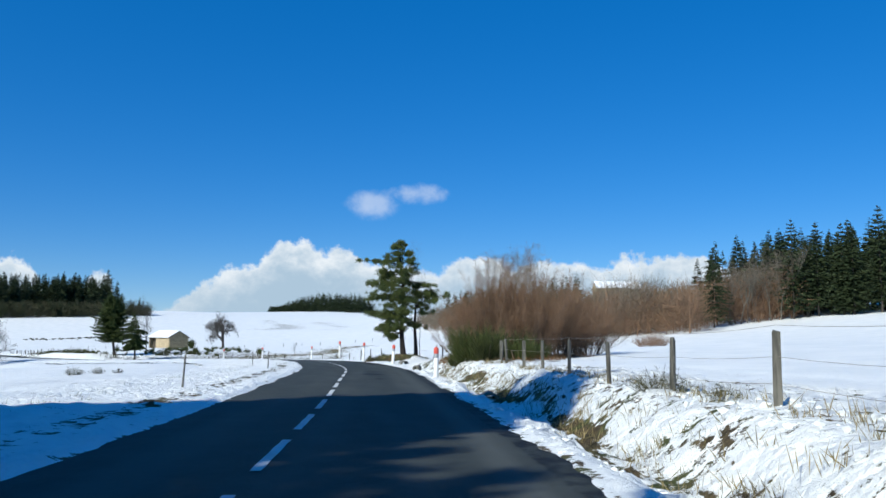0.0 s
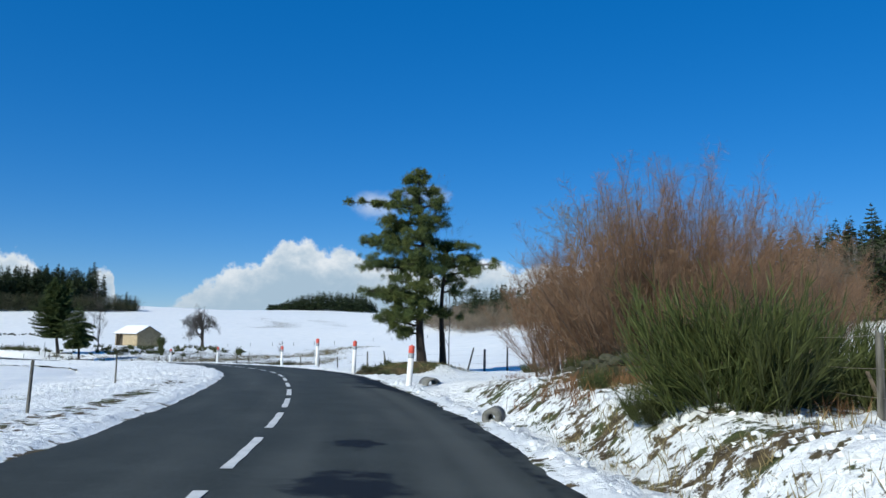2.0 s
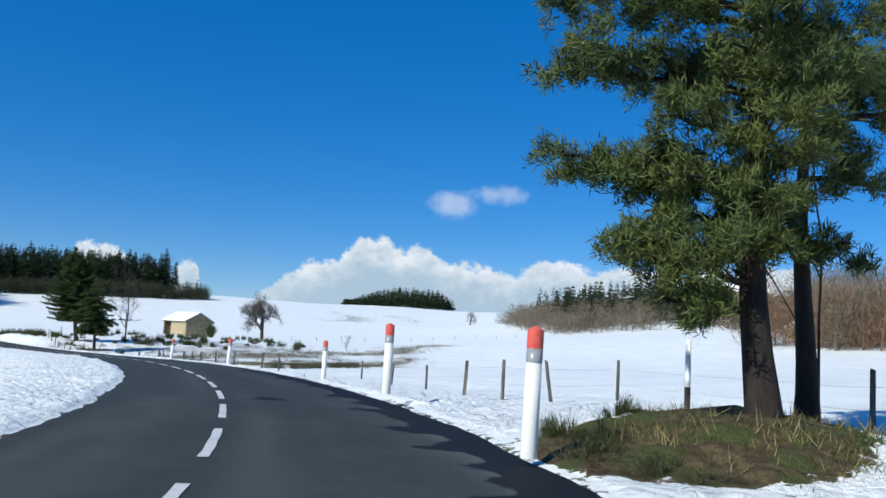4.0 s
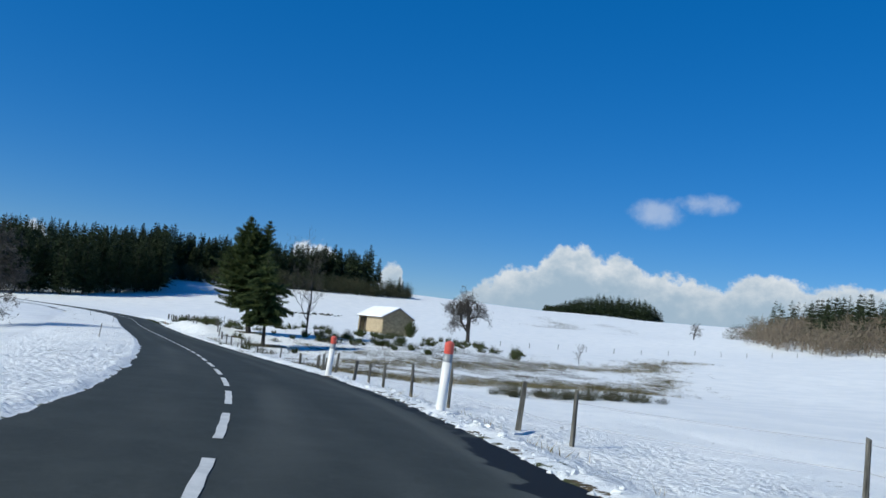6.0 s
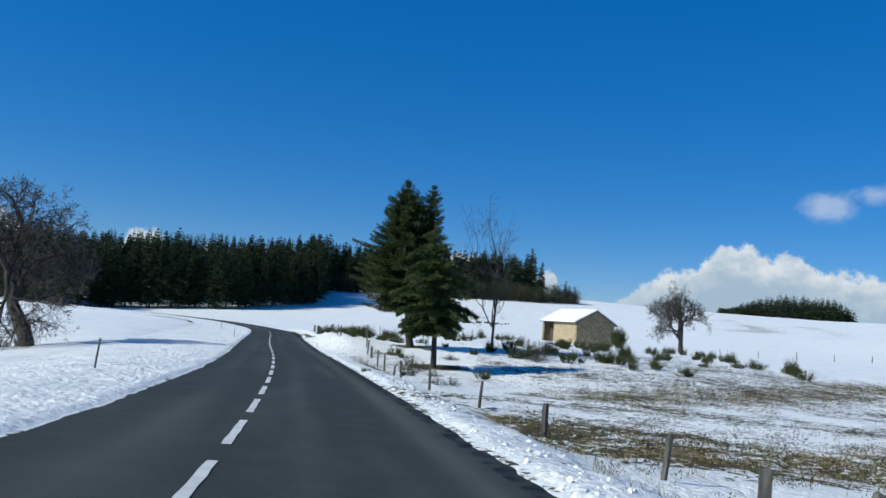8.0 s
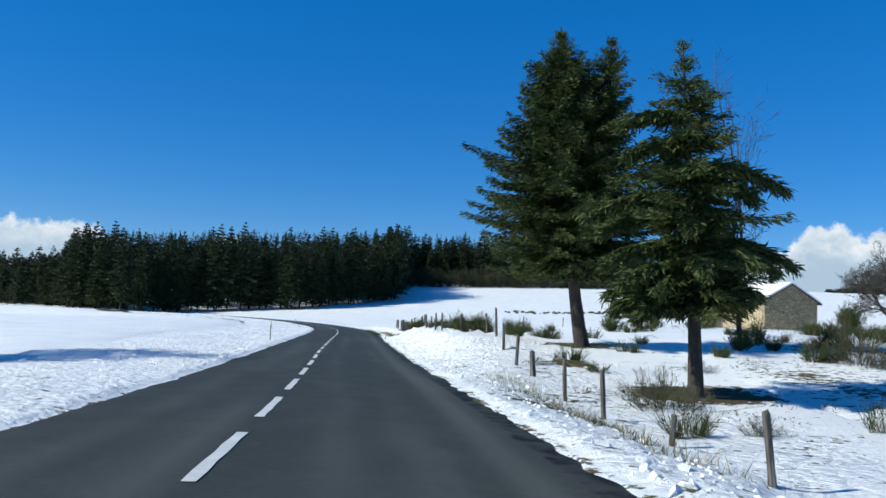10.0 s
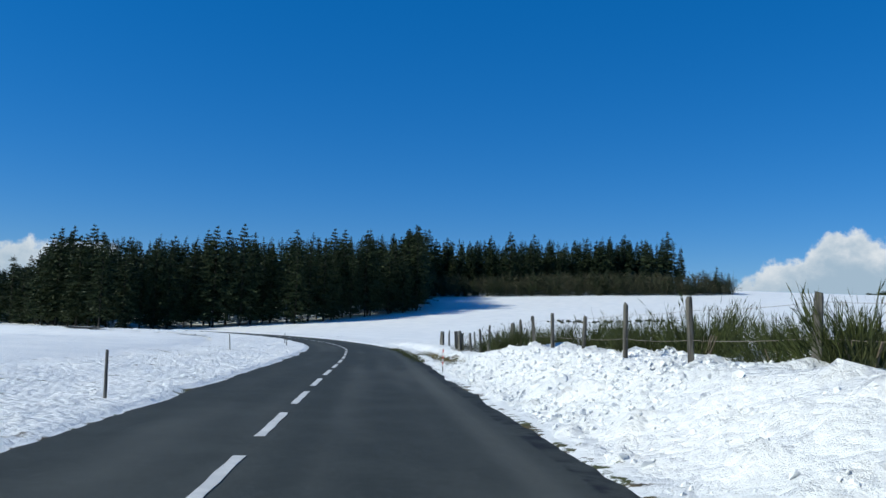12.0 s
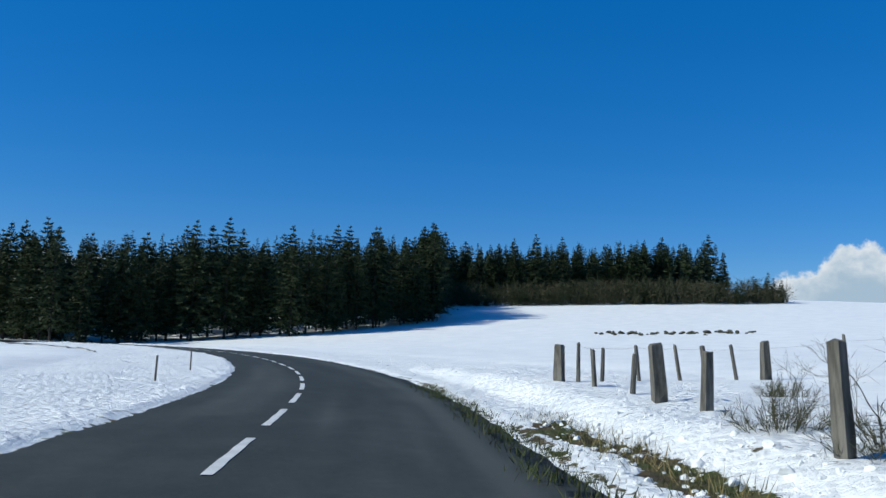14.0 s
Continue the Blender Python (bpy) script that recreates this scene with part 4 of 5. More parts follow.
for i, (x, y, k) in enumerate(((-6.4, 76.4, 0.6), (-6.0, 75.5, 0.55), (-5.6, 77.6, 0.6), (-6.5, 77.3, 0.5), (-5.4, 74.9, 0.45))):
    bush("cut_branch", BROOMS[i % 4], x, y, "green cut branches piled beside the pines", "branch", "cut branches by the pines", rz=i * 71, scale=k)
BRAMBLE = [shrub("bramble", 0.85, 0.75, 60, 65 + i, HILLBRUSH, twigs=22, width=0.007, tuft=0.4) for i in range(3)]
for i in range(26):
    u = i / 25
    x, y = -28.4 + 7.5 * u + 0.5 * math.sin(i * 2.3), 133 + 3.6 * u + 0.9 * math.sin(i * 1.1)
    bush("bramble_bush", BRAMBLE[i % 3], x, y, "low brown leafless bramble along the brook", "shrub", "brambles along the brook", rz=i * 41, scale=0.5 + 0.6 * abs(math.sin(i * 1.9)) ** 2)
for i, (x, y, k) in enumerate(((-22.2, 54.8, 0.9), (-21.0, 55.4, 0.7), (-19.6, 55.0, 0.5), (3.6, 20.3, 0.8), (4.0, 18.3, 0.5), (3.0, 28.5, 0.4), (3.6, 25.0, 0.4), (-96.6, 197.2, 0.9), (-95.2, 196.0, 1.0), (-98.2, 203.5, 0.8), (-57.9, 157.2, 1.5), (-56, 169.5, 2.2), (-6.3, 75.2, 0.7), (-6.0, 76.2, 0.6), (-5.6, 74.6, 0.55), (-5.0, 74.3, 0.5), (-6.6, 76.9, 0.5))):
    bush("bramble_bush", BRAMBLE[i % 3], x, y, "dark leafless brushwood in old snow", "shrub", "brushwood at the fences", rz=i * 53, scale=k)


for i, (x, y, k) in enumerate(((-53.73, 157.8, 1.0), (-55.26, 168.42, 0.9), (-59.83, 195.39, 1.3), (-53.77, 170.31, 1.2), (-55.31, 155.29, 0.7), (-59.47, 164.32, 0.8), (-56.36, 154.28, 0.9), (-51.46, 150.14, 0.7), (-51.77, 149.19, 0.7), (-52.8, 145.27, 0.4), (-70.67, 175.65, 0.6), (-63.61, 161.87, 0.6), (-56.84, 170.51, 0.9), (-60.04, 175.2, 0.7), (-80.2, 146.6, 0.9), (-81.0, 148.2, 0.8), (1.3, 53.6, 0.9), (0.7, 54.4, 0.8), (1.5, 58.2, 1.2), (3.9, 57.6, 1.3), (0.5, 52.2, 0.6), (2.6, 53.5, 0.8))):
    bush("bramble_bush" if i % 3 else "broom_bush", (BRAMBLE if i % 3 else TALL)[i % 3], x, y, "dark leafless brushwood in old snow" if i % 3 else "low broom bush in the snowy scrub by the barn", "shrub", "scrub below the spruces", rz=i * 53, scale=k)
# ---- barn ----
def rubble(name, a, b, joint, scale):
    """Rubble masonry: uneven stones with sunken joints."""
    k = Mat(name, 0.9)
    n1, n2 = k.noise(scale * 0.8, 4), k.noise(scale * 9, 4)
    mp = k.n.new("ShaderNodeMapping")
    k.l.new(k.tc, mp.inputs["Vector"])
    mp.inputs["Scale"].default_value = (1, 1, 1.7)
    v = k.n.new("ShaderNodeTexVoronoi")
    v.feature = "DISTANCE_TO_EDGE"
    k.l.new(mp.outputs[0], v.inputs["Vector"])
    v.inputs["Scale"].default_value = scale
    w = k.n.new("ShaderNodeTexVoronoi")
    k.l.new(mp.outputs[0], w.inputs["Vector"])
    w.inputs["Scale"].default_value = scale
    tone = k.math("ADD", k.math("MULTIPLY", w.outputs["Color"], 0.6), k.math("MULTIPLY", n1, 0.4))
    face = k.ramp(v.outputs["Distance"], 0.01, 0.07)
    k.color(k.mix(face, joint, k.mix(tone, a, b)))
    return k.bump(k.math("ADD", face, k.math("MULTIPLY", n2, 0.4)), 0.8, 0.04).m


STONE = rubble("barn_stone", (0.20, 0.155, 0.085), (0.44, 0.36, 0.22), (0.12, 0.10, 0.06), 2.6)
# the gable's rubble again, its sunlit look on the front put into lighter colours
PALE_LIT_STONE = rubble("barn_front_lit", (0.36, 0.27, 0.16), (0.58, 0.47, 0.31), (0.26, 0.20, 0.12), 2.6)
ROOF_SNOW = two_tone("roof_snow", (0.80, 0.82, 0.85), (0.88, 0.89, 0.90), 0.6, 0.6, 0.4, 0.03, 10)
DARK = two_tone("old_boards", (0.05, 0.04, 0.03), (0.12, 0.095, 0.07), 3.0, 0.85, 0.5, 0.01, 5, (1, 1, 0.2))


def box(x0, x1, y0, y1, z0, z1):
    v = [(x, y, z) for x in (x0, x1) for y in (y0, y1) for z in (z0, z1)]
    return np.array(v), np.array([[0, 1, 3, 2], [4, 6, 7, 5], [0, 4, 5, 1], [2, 3, 7, 6], [0, 2, 6, 4], [1, 5, 7, 3]])


barn = new("stone_barn")
# local: x along the gable's width, y back from the gable; the gable stands at y 0
BX, BY = -71.05, 217.43
barn.matrix_basis = pose(BX, BY, -1.35, 0, 0, 46.5)
W, LEN, EAVE, RIDGE = 5.35, 11.0, 2.92, 4.45
tagged(barn, "small stone field barn with snow-covered gabled roof", "barn")
t = Tri()
g = np.array([(0, 0, -0.5), (W, 0, -0.5), (W, 0, EAVE), (W / 2, 0, RIDGE), (0, 0, EAVE)])
t.add(np.vstack([g, g + (0, 0.45, 0)]), [[0, 5, 6, 1]])
t.f = [[0, 1, 2, 3, 4], [9, 8, 7, 6, 5], [0, 5, 6, 1], [1, 6, 7, 2], [2, 7, 8, 3], [3, 8, 9, 4], [4, 9, 5, 0]]
gable = t.mesh("gable_wall", STONE)
part("gable_wall", gable, barn, "rough grey-brown stone gable wall")
part("gable_wall", gable, barn, m=pose(0, LEN - 0.45, 0))
t = Tri(); t.add(*box(0.0, 0.45, 0.45, 7.2, -0.5, EAVE - 0.1)); part("front_wall", t.mesh("front_wall", PALE_LIT_STONE), barn, "sunlit ochre stone wall")
t = Tri(); t.add(*box(0.9, 1.1, 7.2, LEN - 0.45, -0.5, EAVE - 0.1)); part("porch_wall", t.mesh("porch_wall", DARK), barn, "dark recessed board wall")
t = Tri(); t.add(*box(0.02, 0.2, LEN - 0.7, LEN - 0.46, -0.5, EAVE - 0.1)); part("porch_post", t.mesh("porch_post", DARK), barn)
t = Tri(); t.add(*box(W - 0.45, W, 0.45, LEN - 0.45, -0.5, EAVE - 0.1)); part("back_wall", t.mesh("back_wall", STONE), barn)
for sgn in (0, 1):
    for nm, m_, lo, hi in (("roof", DARK, 0.0, 0.12), ("roof_snow", ROOF_SNOW, 0.125, 0.3)):
        e, c0 = (-0.35, W / 2) if sgn == 0 else (W + 0.35, W / 2)
        ze = EAVE - (RIDGE - EAVE) * 0.35 / (W / 2)
        ya, yb = (-0.2, LEN + 0.2) if lo == 0 else (-0.12, LEN + 0.12)
        v = [(x, y, z + o) for y in (ya, yb) for x, z in ((e, ze), (c0, RIDGE)) for o in (lo, hi)]
        t = Tri(); t.add(np.array(v), np.array([[0, 1, 3, 2], [4, 6, 7, 5], [0, 4, 5, 1], [2, 3, 7, 6], [0, 2, 6, 4], [1, 5, 7, 3]])); last = part(nm, t.mesh(nm, m_), barn if lo == 0 else last)

# ---- delineators ----
WHITE = two_tone("white_plastic", (0.72, 0.72, 0.70), (0.82, 0.82, 0.80), 2.0, 0.4, 0.05, 0.002, 10)
RED = two_tone("red_cap", (0.58, 0.06, 0.04), (0.70, 0.13, 0.09), 3.0, 0.4, 0.05, 0.002, 8)
GREY = two_tone("reflector_band", (0.20, 0.22, 0.235), (0.30, 0.32, 0.335), 4.0, 0.3, 0.05, 0.002, 8)


def lathe(profile, sides=20):
    t = Tri()
    a = np.linspace(0, 2 * math.pi, sides, endpoint=False)
    v = np.array([(r * math.cos(b), r * math.sin(b), z) for r, z in profile for b in a])
    f = []
    n = len(profile)
    for i in range(n - 1):
        for j in range(sides):
            k = (j + 1) % sides
            f.append([i * sides + j, i * sides + k, (i + 1) * sides + k, (i + 1) * sides + j])
    t.add(v, np.array(f))
    t.f.append([(n - 1) * sides + j for j in range(sides)])
    return t


MK_BODY = lathe([(0.10, -0.35), (0.10, 0.0), (0.097, 0.78)]).mesh("delineator_body", WHITE, True)
MK_BAND = lathe([(0.0995, 0.78), (0.0995, 0.95)]).mesh("delineator_band", GREY, True)
MK_CAP = lathe([(0.101, 0.95), (0.101, 1.175), (0.004, 1.225)], 24).mesh("delineator_cap", RED)


def delineator(x, y, lean=0.0, rz=0.0, z=None):
    ob = new("delineator_post")
    ob.matrix_basis = pose(x, y, at(x, y) if z is None else z, 0, lean, rz)
    part("body", MK_BODY, ob), part("band", MK_BAND, ob, "grey reflective band"), part("cap", MK_CAP, ob, "red cap")
    return tagged(ob, "white roadside marker post with red top", "marker post", "roadside delineators")


for x, y, z, ln in ((-0.5, 38.9, 0.0, 0), (-3.7, 62.55, -0.07, 3), (-6.93, 75.1, 0.02, 1), (-10.0, 83.3, 0.08, 0), (-15.1, 98.6, -0.55, 0), (-23.02, 109.18, -0.84, 2), (-30.45, 118.7, -1.26, 3)):
    delineator(x, y, ln, 0, z)

# ---- fences ----
def post_mesh(name, h, r, seed, square=False):
    rng = np.random.default_rng(seed)
    t = Tri()
    n = 8 if not square else 4
    zz = np.array([-0.35, 0.0, 0.25 * h, 0.6 * h, h - 0.03, h])
    rr = r * np.array([1.08, 1.05, 1.0, 0.95, 0.92, 0.70])
    v = []
    for z, q in zip(zz, rr):
        for j in range(n):
            a = 6.283 * (j + 0.5) / n
            e = q * (1 + rng.normal(0, 0.07))
            v.append((math.cos(a) * e, math.sin(a) * e, z + (rng.normal(0, 0.015) if z > h - 0.05 else 0)))
    f = [[i * n + j, i * n + (j + 1) % n, (i + 1) * n + (j + 1) % n, (i + 1) * n + j] for i in range(5) for j in range(n)]
    t.add(np.array(v), np.array(f))
    t.f.append([5 * n + j for j in range(n)])
    return t.mesh(name, POST)


POSTS = [post_mesh("round_post", 1.0, 0.05, 90 + i) for i in range(4)] + [post_mesh("split_post", 1.0, 0.075, 96 + i, True) for i in range(3)]
WIRE = two_tone("rusty_wire", (0.16, 0.13, 0.11), (0.30, 0.27, 0.24), 30, 0.5, 0.1, 0.002)


def fence(label, posts, wires=(0.45, 0.85), group="pasture fences", thick=1.0):
    """posts: x, y, height, lean in degrees."""
    ob = new("pasture_fence")
    x0, y0 = posts[0][:2]
    ob.matrix_basis = pose(x0, y0, at(x0, y0))
    z0 = at(x0, y0)
    tops = []
    for i, (x, y, h, ln, *stout) in enumerate(posts):
        z = at(x, y)
        m = pose(x - x0, y - y0, z - z0, 0, ln, 0) @ pose(0, 0, 0, 0, 0, 30 + 77 * i) @ Matrix.Diagonal((thick * (stout[0] * 0.85 if stout else 1), thick * (stout[0] * 0.85 if stout else 1), h, 1))
        if stout or i % 5 == 4:
            part("post", POSTS[4 + i % 3], ob, m=m)
        else:
            part("post", POSTS[i % 4], ob, m=m)
        tops.append((m, h))
    for w in wires:
        t, line = Tri(), []
        for (ma, ha), (mb, hb) in zip(tops[:-1], tops[1:]):
            a, b = ma @ Vector((0, 0, w * 1.12 / max(ha, 0.9))), mb @ Vector((0, 0, w * 1.12 / max(hb, 0.9)))
            q = np.linspace(0, 1, 5)[:, None]
            pts = np.array(a)[None] * (1 - q) + np.array(b)[None] * q
            pts[:, 2] -= 0.12 * (q * (1 - q))[:, 0]
            line.append(pts[:-1])
        line = np.vstack(line + [pts[-1:]])
        t.tube(line, np.full(len(line), 0.0035), 3)
        part("wire", t.mesh("wire", WIRE), ob)
    return tagged(ob, label, "fence", group)


fence("weathered wooden posts with wire along the snowy bank", [(5.0, 1.5, 1.0, 0), (4.7, 5.2, 1.0, 1), (4.5, 8.9, 1.0, 0), (4.2, 12.5, 1.0, -1), (3.95, 16.2, 1.0, 0), (3.7, 20.0, 1.0, 1), (3.35, 23.6, 0.95, -2), (3.05, 27.2, 1.0, 0),
      (2.8, 30.8, 1.0, -1), (2.57, 34.3, 1.0, 0), (2.25, 37.8, 1.08, -3), (2.3, 41.3, 1.0, 2), (2.5, 44.9, 1.1, 0), (2.9, 48.5, 1.0, 1)], (0.3, 0.6, 0.95))
fence("short grey posts with wire round the snowy meadow", [(6.5, 85.6, 1.3, 2), (3.7, 84.2, 1.45, 0), (2.5, 82.4, 1.3, 1), (0.95, 81.3, 1.35, 0), (-0.3, 81.7, 1.3, 0), (-1.2, 83.5, 1.4, 14), (-4.2, 89.5, 1.2, 0), (-6.2, 86.9, 1.15, -9), (-7.5, 88.0, 1.15, 0),
      (-8.7, 90.2, 1.1, 2), (-10.9, 99.5, 1.1, -1), (-13.0, 103.5, 1.1, 3), (-15.3, 108.0, 1.05, 0), (-20.4, 110.0, 1.2, 0), (-22.0, 111.9, 1.2, 3), (-25.0, 115.7, 1.15, 0), (-27.2, 118.4, 1.2, -2), (-28.9, 120.0, 1.12, 0), (-30.0, 121.2, 0.95, 0),
      (-31.1, 122.25, 0.95, 3), (-32.3, 123.0, 1.0, 4), (-33.4, 124.1, 0.8, -4), (-34.4, 125.5, 0.75, 0, 1.3), (-36.6, 130.5, 0.8, 6), (-40.5, 135.0, 0.8, 0), (-45, 140.5, 0.9, 3), (-49.5, 145.0, 0.9, -4)])
fence("leaning grey posts with slack wire beside the spruces", [(-53.8, 149.6, 0.9, -6), (-55.9, 152.2, 0.55, 3), (-58.1, 154.6, 1.0, -4), (-60.0, 156.7, 1.0, -3), (-62.35, 159.4, 0.75, -5), (-63.95, 161.2, 1.0, 2), (-66.6, 164.8, 1.05, -2), (-69.2, 168.5, 1.35, -4),
      (-72.7, 173.3, 1.15, -7), (-74.7, 173.9, 1.05, 2), (-76.7, 175.1, 1.15, -2), (-78.75, 177.3, 1.15, 0), (-80.8, 179.6, 1.0, 3), (-82.9, 182.0, 1.1, -2), (-85.15, 184.9, 1.1, -5), (-86.6, 186.5, 1.05, -3), (-88.15, 188.4, 1.15, 1, 1.4), (-89.8, 190.0, 0.85, -3)])
fence("old thick posts of a pasture corner standing in snow", [(-91.3, 191.6, 1.25, 2), (-93.0, 193.6, 1.15, -6), (-94.3, 194.7, 0.95, -8), (-94.0, 194.9, 0.6, 25), (-95.6, 195.6, 1.1, -3, 1.3), (-98.15, 199.3, 0.92, 1, 1.3), (-99.35, 200.5, 1.0, -4, 2.1), (-100.6, 202.2, 0.8, 3),
      (-102.0, 203.4, 0.85, -4), (-103.75, 205.0, 0.92, -1, 2.1)], (), thick=1.1)
fence("thin posts across the snowy pasture", [(-103.35, 205.2, 0.98, 0), (-103.2, 206.15, 0.9, 1), (-102.7, 207.2, 0.95, -6), (-102.1, 208.4, 0.98, -9), (-101.7, 209.2, 0.98, -7), (-101.2, 210.1, 1.02, -9), (-100.7, 211.1, 1.1, -2, 2.1), (-100.9, 211.3, 1.05, 0), (-99.3, 214.2, 1.1, -4), (-96.9, 218.6, 1.1, 2), (-94.3, 223.0, 1.1, 0), (-91.5, 227.5, 1.1, -3), (-88.7, 232.0, 1.1, 2)], (0.8,))
fence("row of thin posts far across the white slope", [(-60 + 5.2 * i, 252 + 3.2 * i, 1.1, (i * 7) % 5 - 2) for i in range(17)], ())
for x, y, h, ln in ((-7.75, 29.8, 1.0, 3), (-9.4, 49.0, 0.95, 2), (-13.3, 62.3, 1.0, 0), (-52.2, 131.9, 0.9, 6), (-84.9, 170.6, 0.85, -2), (-106.0, 190.0, 0.85, -6), (-112.9, 200.1, 0.75, 3), (-119, 205.5, 0.8, 0)):
    ob = new("snow_stake")
    ob.matrix_basis = pose(x, y, at(x, y), 0, ln, 0)
    part("stake", POSTS[1], ob, m=Matrix.Diagonal((0.55, 0.55, h, 1)))
    tagged(ob, "thin wooden stake stuck in the snowy verge", "stake", "snow stakes")
for x, y, sd, k in ((-96.5, 197.9, 151, 0.5), (-95.4, 196.3, 152, 0.72), (-95.2, 195.7, 153, 0.5)):
    tree("sapling", bare_tree("sapling_thin", 1.7, 0.018, sd, 3, 0.5, 0.1, 0.06, GREY_TWIG, GREY_TWIG, 0.35, 0.28), x, y, "thin grey leafless sapling by the old posts", "saplings by the fence", scale=k)
ob = new("marker_stick")
ob.matrix_basis = pose(-88.56, 184.78, at(-88.56, 184.78), 0, -6, -50)
part("stick", POSTS[0], ob, m=Matrix.Diagonal((0.35, 0.35, 0.75, 1)))
t = Tri(); t.add(*box(-0.065, 0.065, -0.012, 0.012, 0.2, 0.8)); flag = part("board", t.mesh("board", WHITE), ob, "white board with slanting red stripes")
for i in range(3):
    t = Tri()
    v, f = box(-0.066, 0.066, -0.016, 0.016, 0.22 + 0.2 * i, 0.32 + 0.2 * i)
    v[:, 2] += 0.5 * v[:, 0]
    t.add(v, f)
    part("stripe", t.mesh("stripe", RED), flag)
tagged(ob, "leaning red and white striped marker board in ploughed snow", "stake")
# a pole with a white upper half behind the pines
ob = new("signal_pole")
ob.matrix_basis = pose(-4.05, 80.35, at(-4.05, 80.35))
part("lower_pole", lathe([(0.06, -0.3), (0.055, 0.75)], 10).mesh("lower_pole", BARK, True), ob)
part("upper_pole", lathe([(0.055, 0.75), (0.05, 1.6)], 10).mesh("upper_pole", WHITE, True), ob, "white painted upper half")
tagged(ob, "dark pole with white painted upper half beside the pines", "pole")

# ---- culvert pipes, stones ----
CONCRETE = two_tone("concrete", (0.10, 0.10, 0.088), (0.21, 0.205, 0.185), 4, 0.9, 0.5, 0.01, 6)
ROCK = two_tone("mossy_rock", (0.018, 0.023, 0.009), (0.075, 0.07, 0.042), 3, 0.9, 0.8, 0.02, 5)


def culvert(x, y, rz, lift=0.05, k=1.0):
    t = Tri()
    a = np.linspace(0, 2 * math.pi, 24, endpoint=False)
    prof = [(0.27 * k, 0), (0.27 * k, 1.1 * k), (0.20 * k ** 2.2, 1.1 * k), (0.20 * k ** 2.2, 0.0)]
    v = np.array([(q * math.cos(b), z, q * math.sin(b)) for q, z in prof for b in a])
    f = [[i * 24 + j, i * 24 + (j + 1) % 24, ((i + 1) % 4) * 24 + (j + 1) % 24, ((i + 1) % 4) * 24 + j] for i in range(4) for j in range(24)]
    t.add(v, np.array(f))
    ob = new("culvert_pipe", t.mesh("culvert_pipe", CONCRETE, True))
    ob.matrix_basis = pose(x, y, at(x, y) + lift, 0, 0, rz)
    return tagged(ob, "grey concrete culvert pipe end in the ditch", "pipe", "culvert pipes")


culvert(-1.7, 49.9, -12, 0.1, 0.62), culvert(-2.9, 63.6, 15), culvert(1.2, 30.2, 2, 0.0)


def rock_mesh(seed):
    rng = np.random.default_rng(seed)
    bm = bmesh.new()
    bmesh.ops.create_icosphere(bm, subdivisions=2, radius=1)
    for v in bm.verts:
        v.co *= 1 + 0.35 * noise.noise(v.co * 1.3 + Vector((seed, 0, 0)))
        v.co.z *= 0.6
    me = bpy.data.meshes.new("stone")
    bm.to_mesh(me)
    bm.free()
    me.materials.append(ROCK)
    return me


ROCKS = [rock_mesh(i) for i in range(4)]
heap = new("stone_heap")
heap.matrix_basis = pose(-152, 332, at(-152, 332))
rs = np.random.default_rng(13)
for i in range(60):
    u = rs.uniform(-1, 1)
    x, y = 13 * u + rs.normal(0, 0.5), 8.2 * u + rs.normal(0, 2.6)
    k = rs.uniform(0.2, 0.55)
    part("stone", ROCKS[i % 4], heap, m=pose(x, y, at(-152 + x, 332 + y) - at(-152, 332) + rs.uniform(0.05, 0.4), 0, 0, rs.uniform(0, 360)) @ Matrix.Scale(k, 4))
tagged(heap, "low heap of field stones on the white slope", "stone heap")
bank = new("stone_heap")
bank.matrix_basis = pose(2.3, 56.6, at(2.3, 56.6))
for i in range(64):
    a, q = rs.uniform(0, 6.283), math.sqrt(rs.random())
    x, y = 2.1 * q * math.cos(a), 1.7 * q * math.sin(a) - 0.3
    k = 0.10 * (3.4 ** rs.random()) * (1.2 - 0.4 * q)
    lift = rs.uniform(-0.06, 0.26) * (1 - q * q)
    part("stone", ROCKS[i % 4], bank, m=pose(x, y, at(2.3 + x, 56.6 + y) - at(2.3, 56.6) + lift, rs.uniform(-25, 25), 0, rs.uniform(0, 360)) @ Matrix.Scale(k, 4))
tagged(bank, "mossy tumbled stones half under snow by the road", "stone heap")

# ---- grass, ferns ----
def tufts(name, spots, mat, label, h=0.35, blades=16, seed=1, spread=0.12, width=0.012):
    rng = np.random.default_rng(seed)
    t = Tri()
    spots = np.asarray(spots)
    zz = land(spots[:, 0], spots[:, 1])
    n = len(spots) * blades
    base = np.repeat(np.column_stack([spots, zz]), blades, axis=0)
    base[:, :2] += rng.normal(0, spread, (n, 2))
    d = rng.normal(0, 0.45, (n, 3))
    d[:, 2] = np.abs(rng.normal(1.0, 0.2, n))
    ln = h * rng.uniform(0.4, 1.15, n)
    base[:, 2] -= 0.03
    t.blades(base, base + d * ln[:, None], width, rng)
    return tagged(new(name, t.mesh(name, mat)), label, "grass", kind="stuff")


def along(s0, s1, d0, d1, n, seed):
    rng = np.random.default_rng(seed)
    s, d = rng.uniform(s0, s1, n), rng.uniform(d0, d1, n)
    return np.column_stack(road_point(s, d))


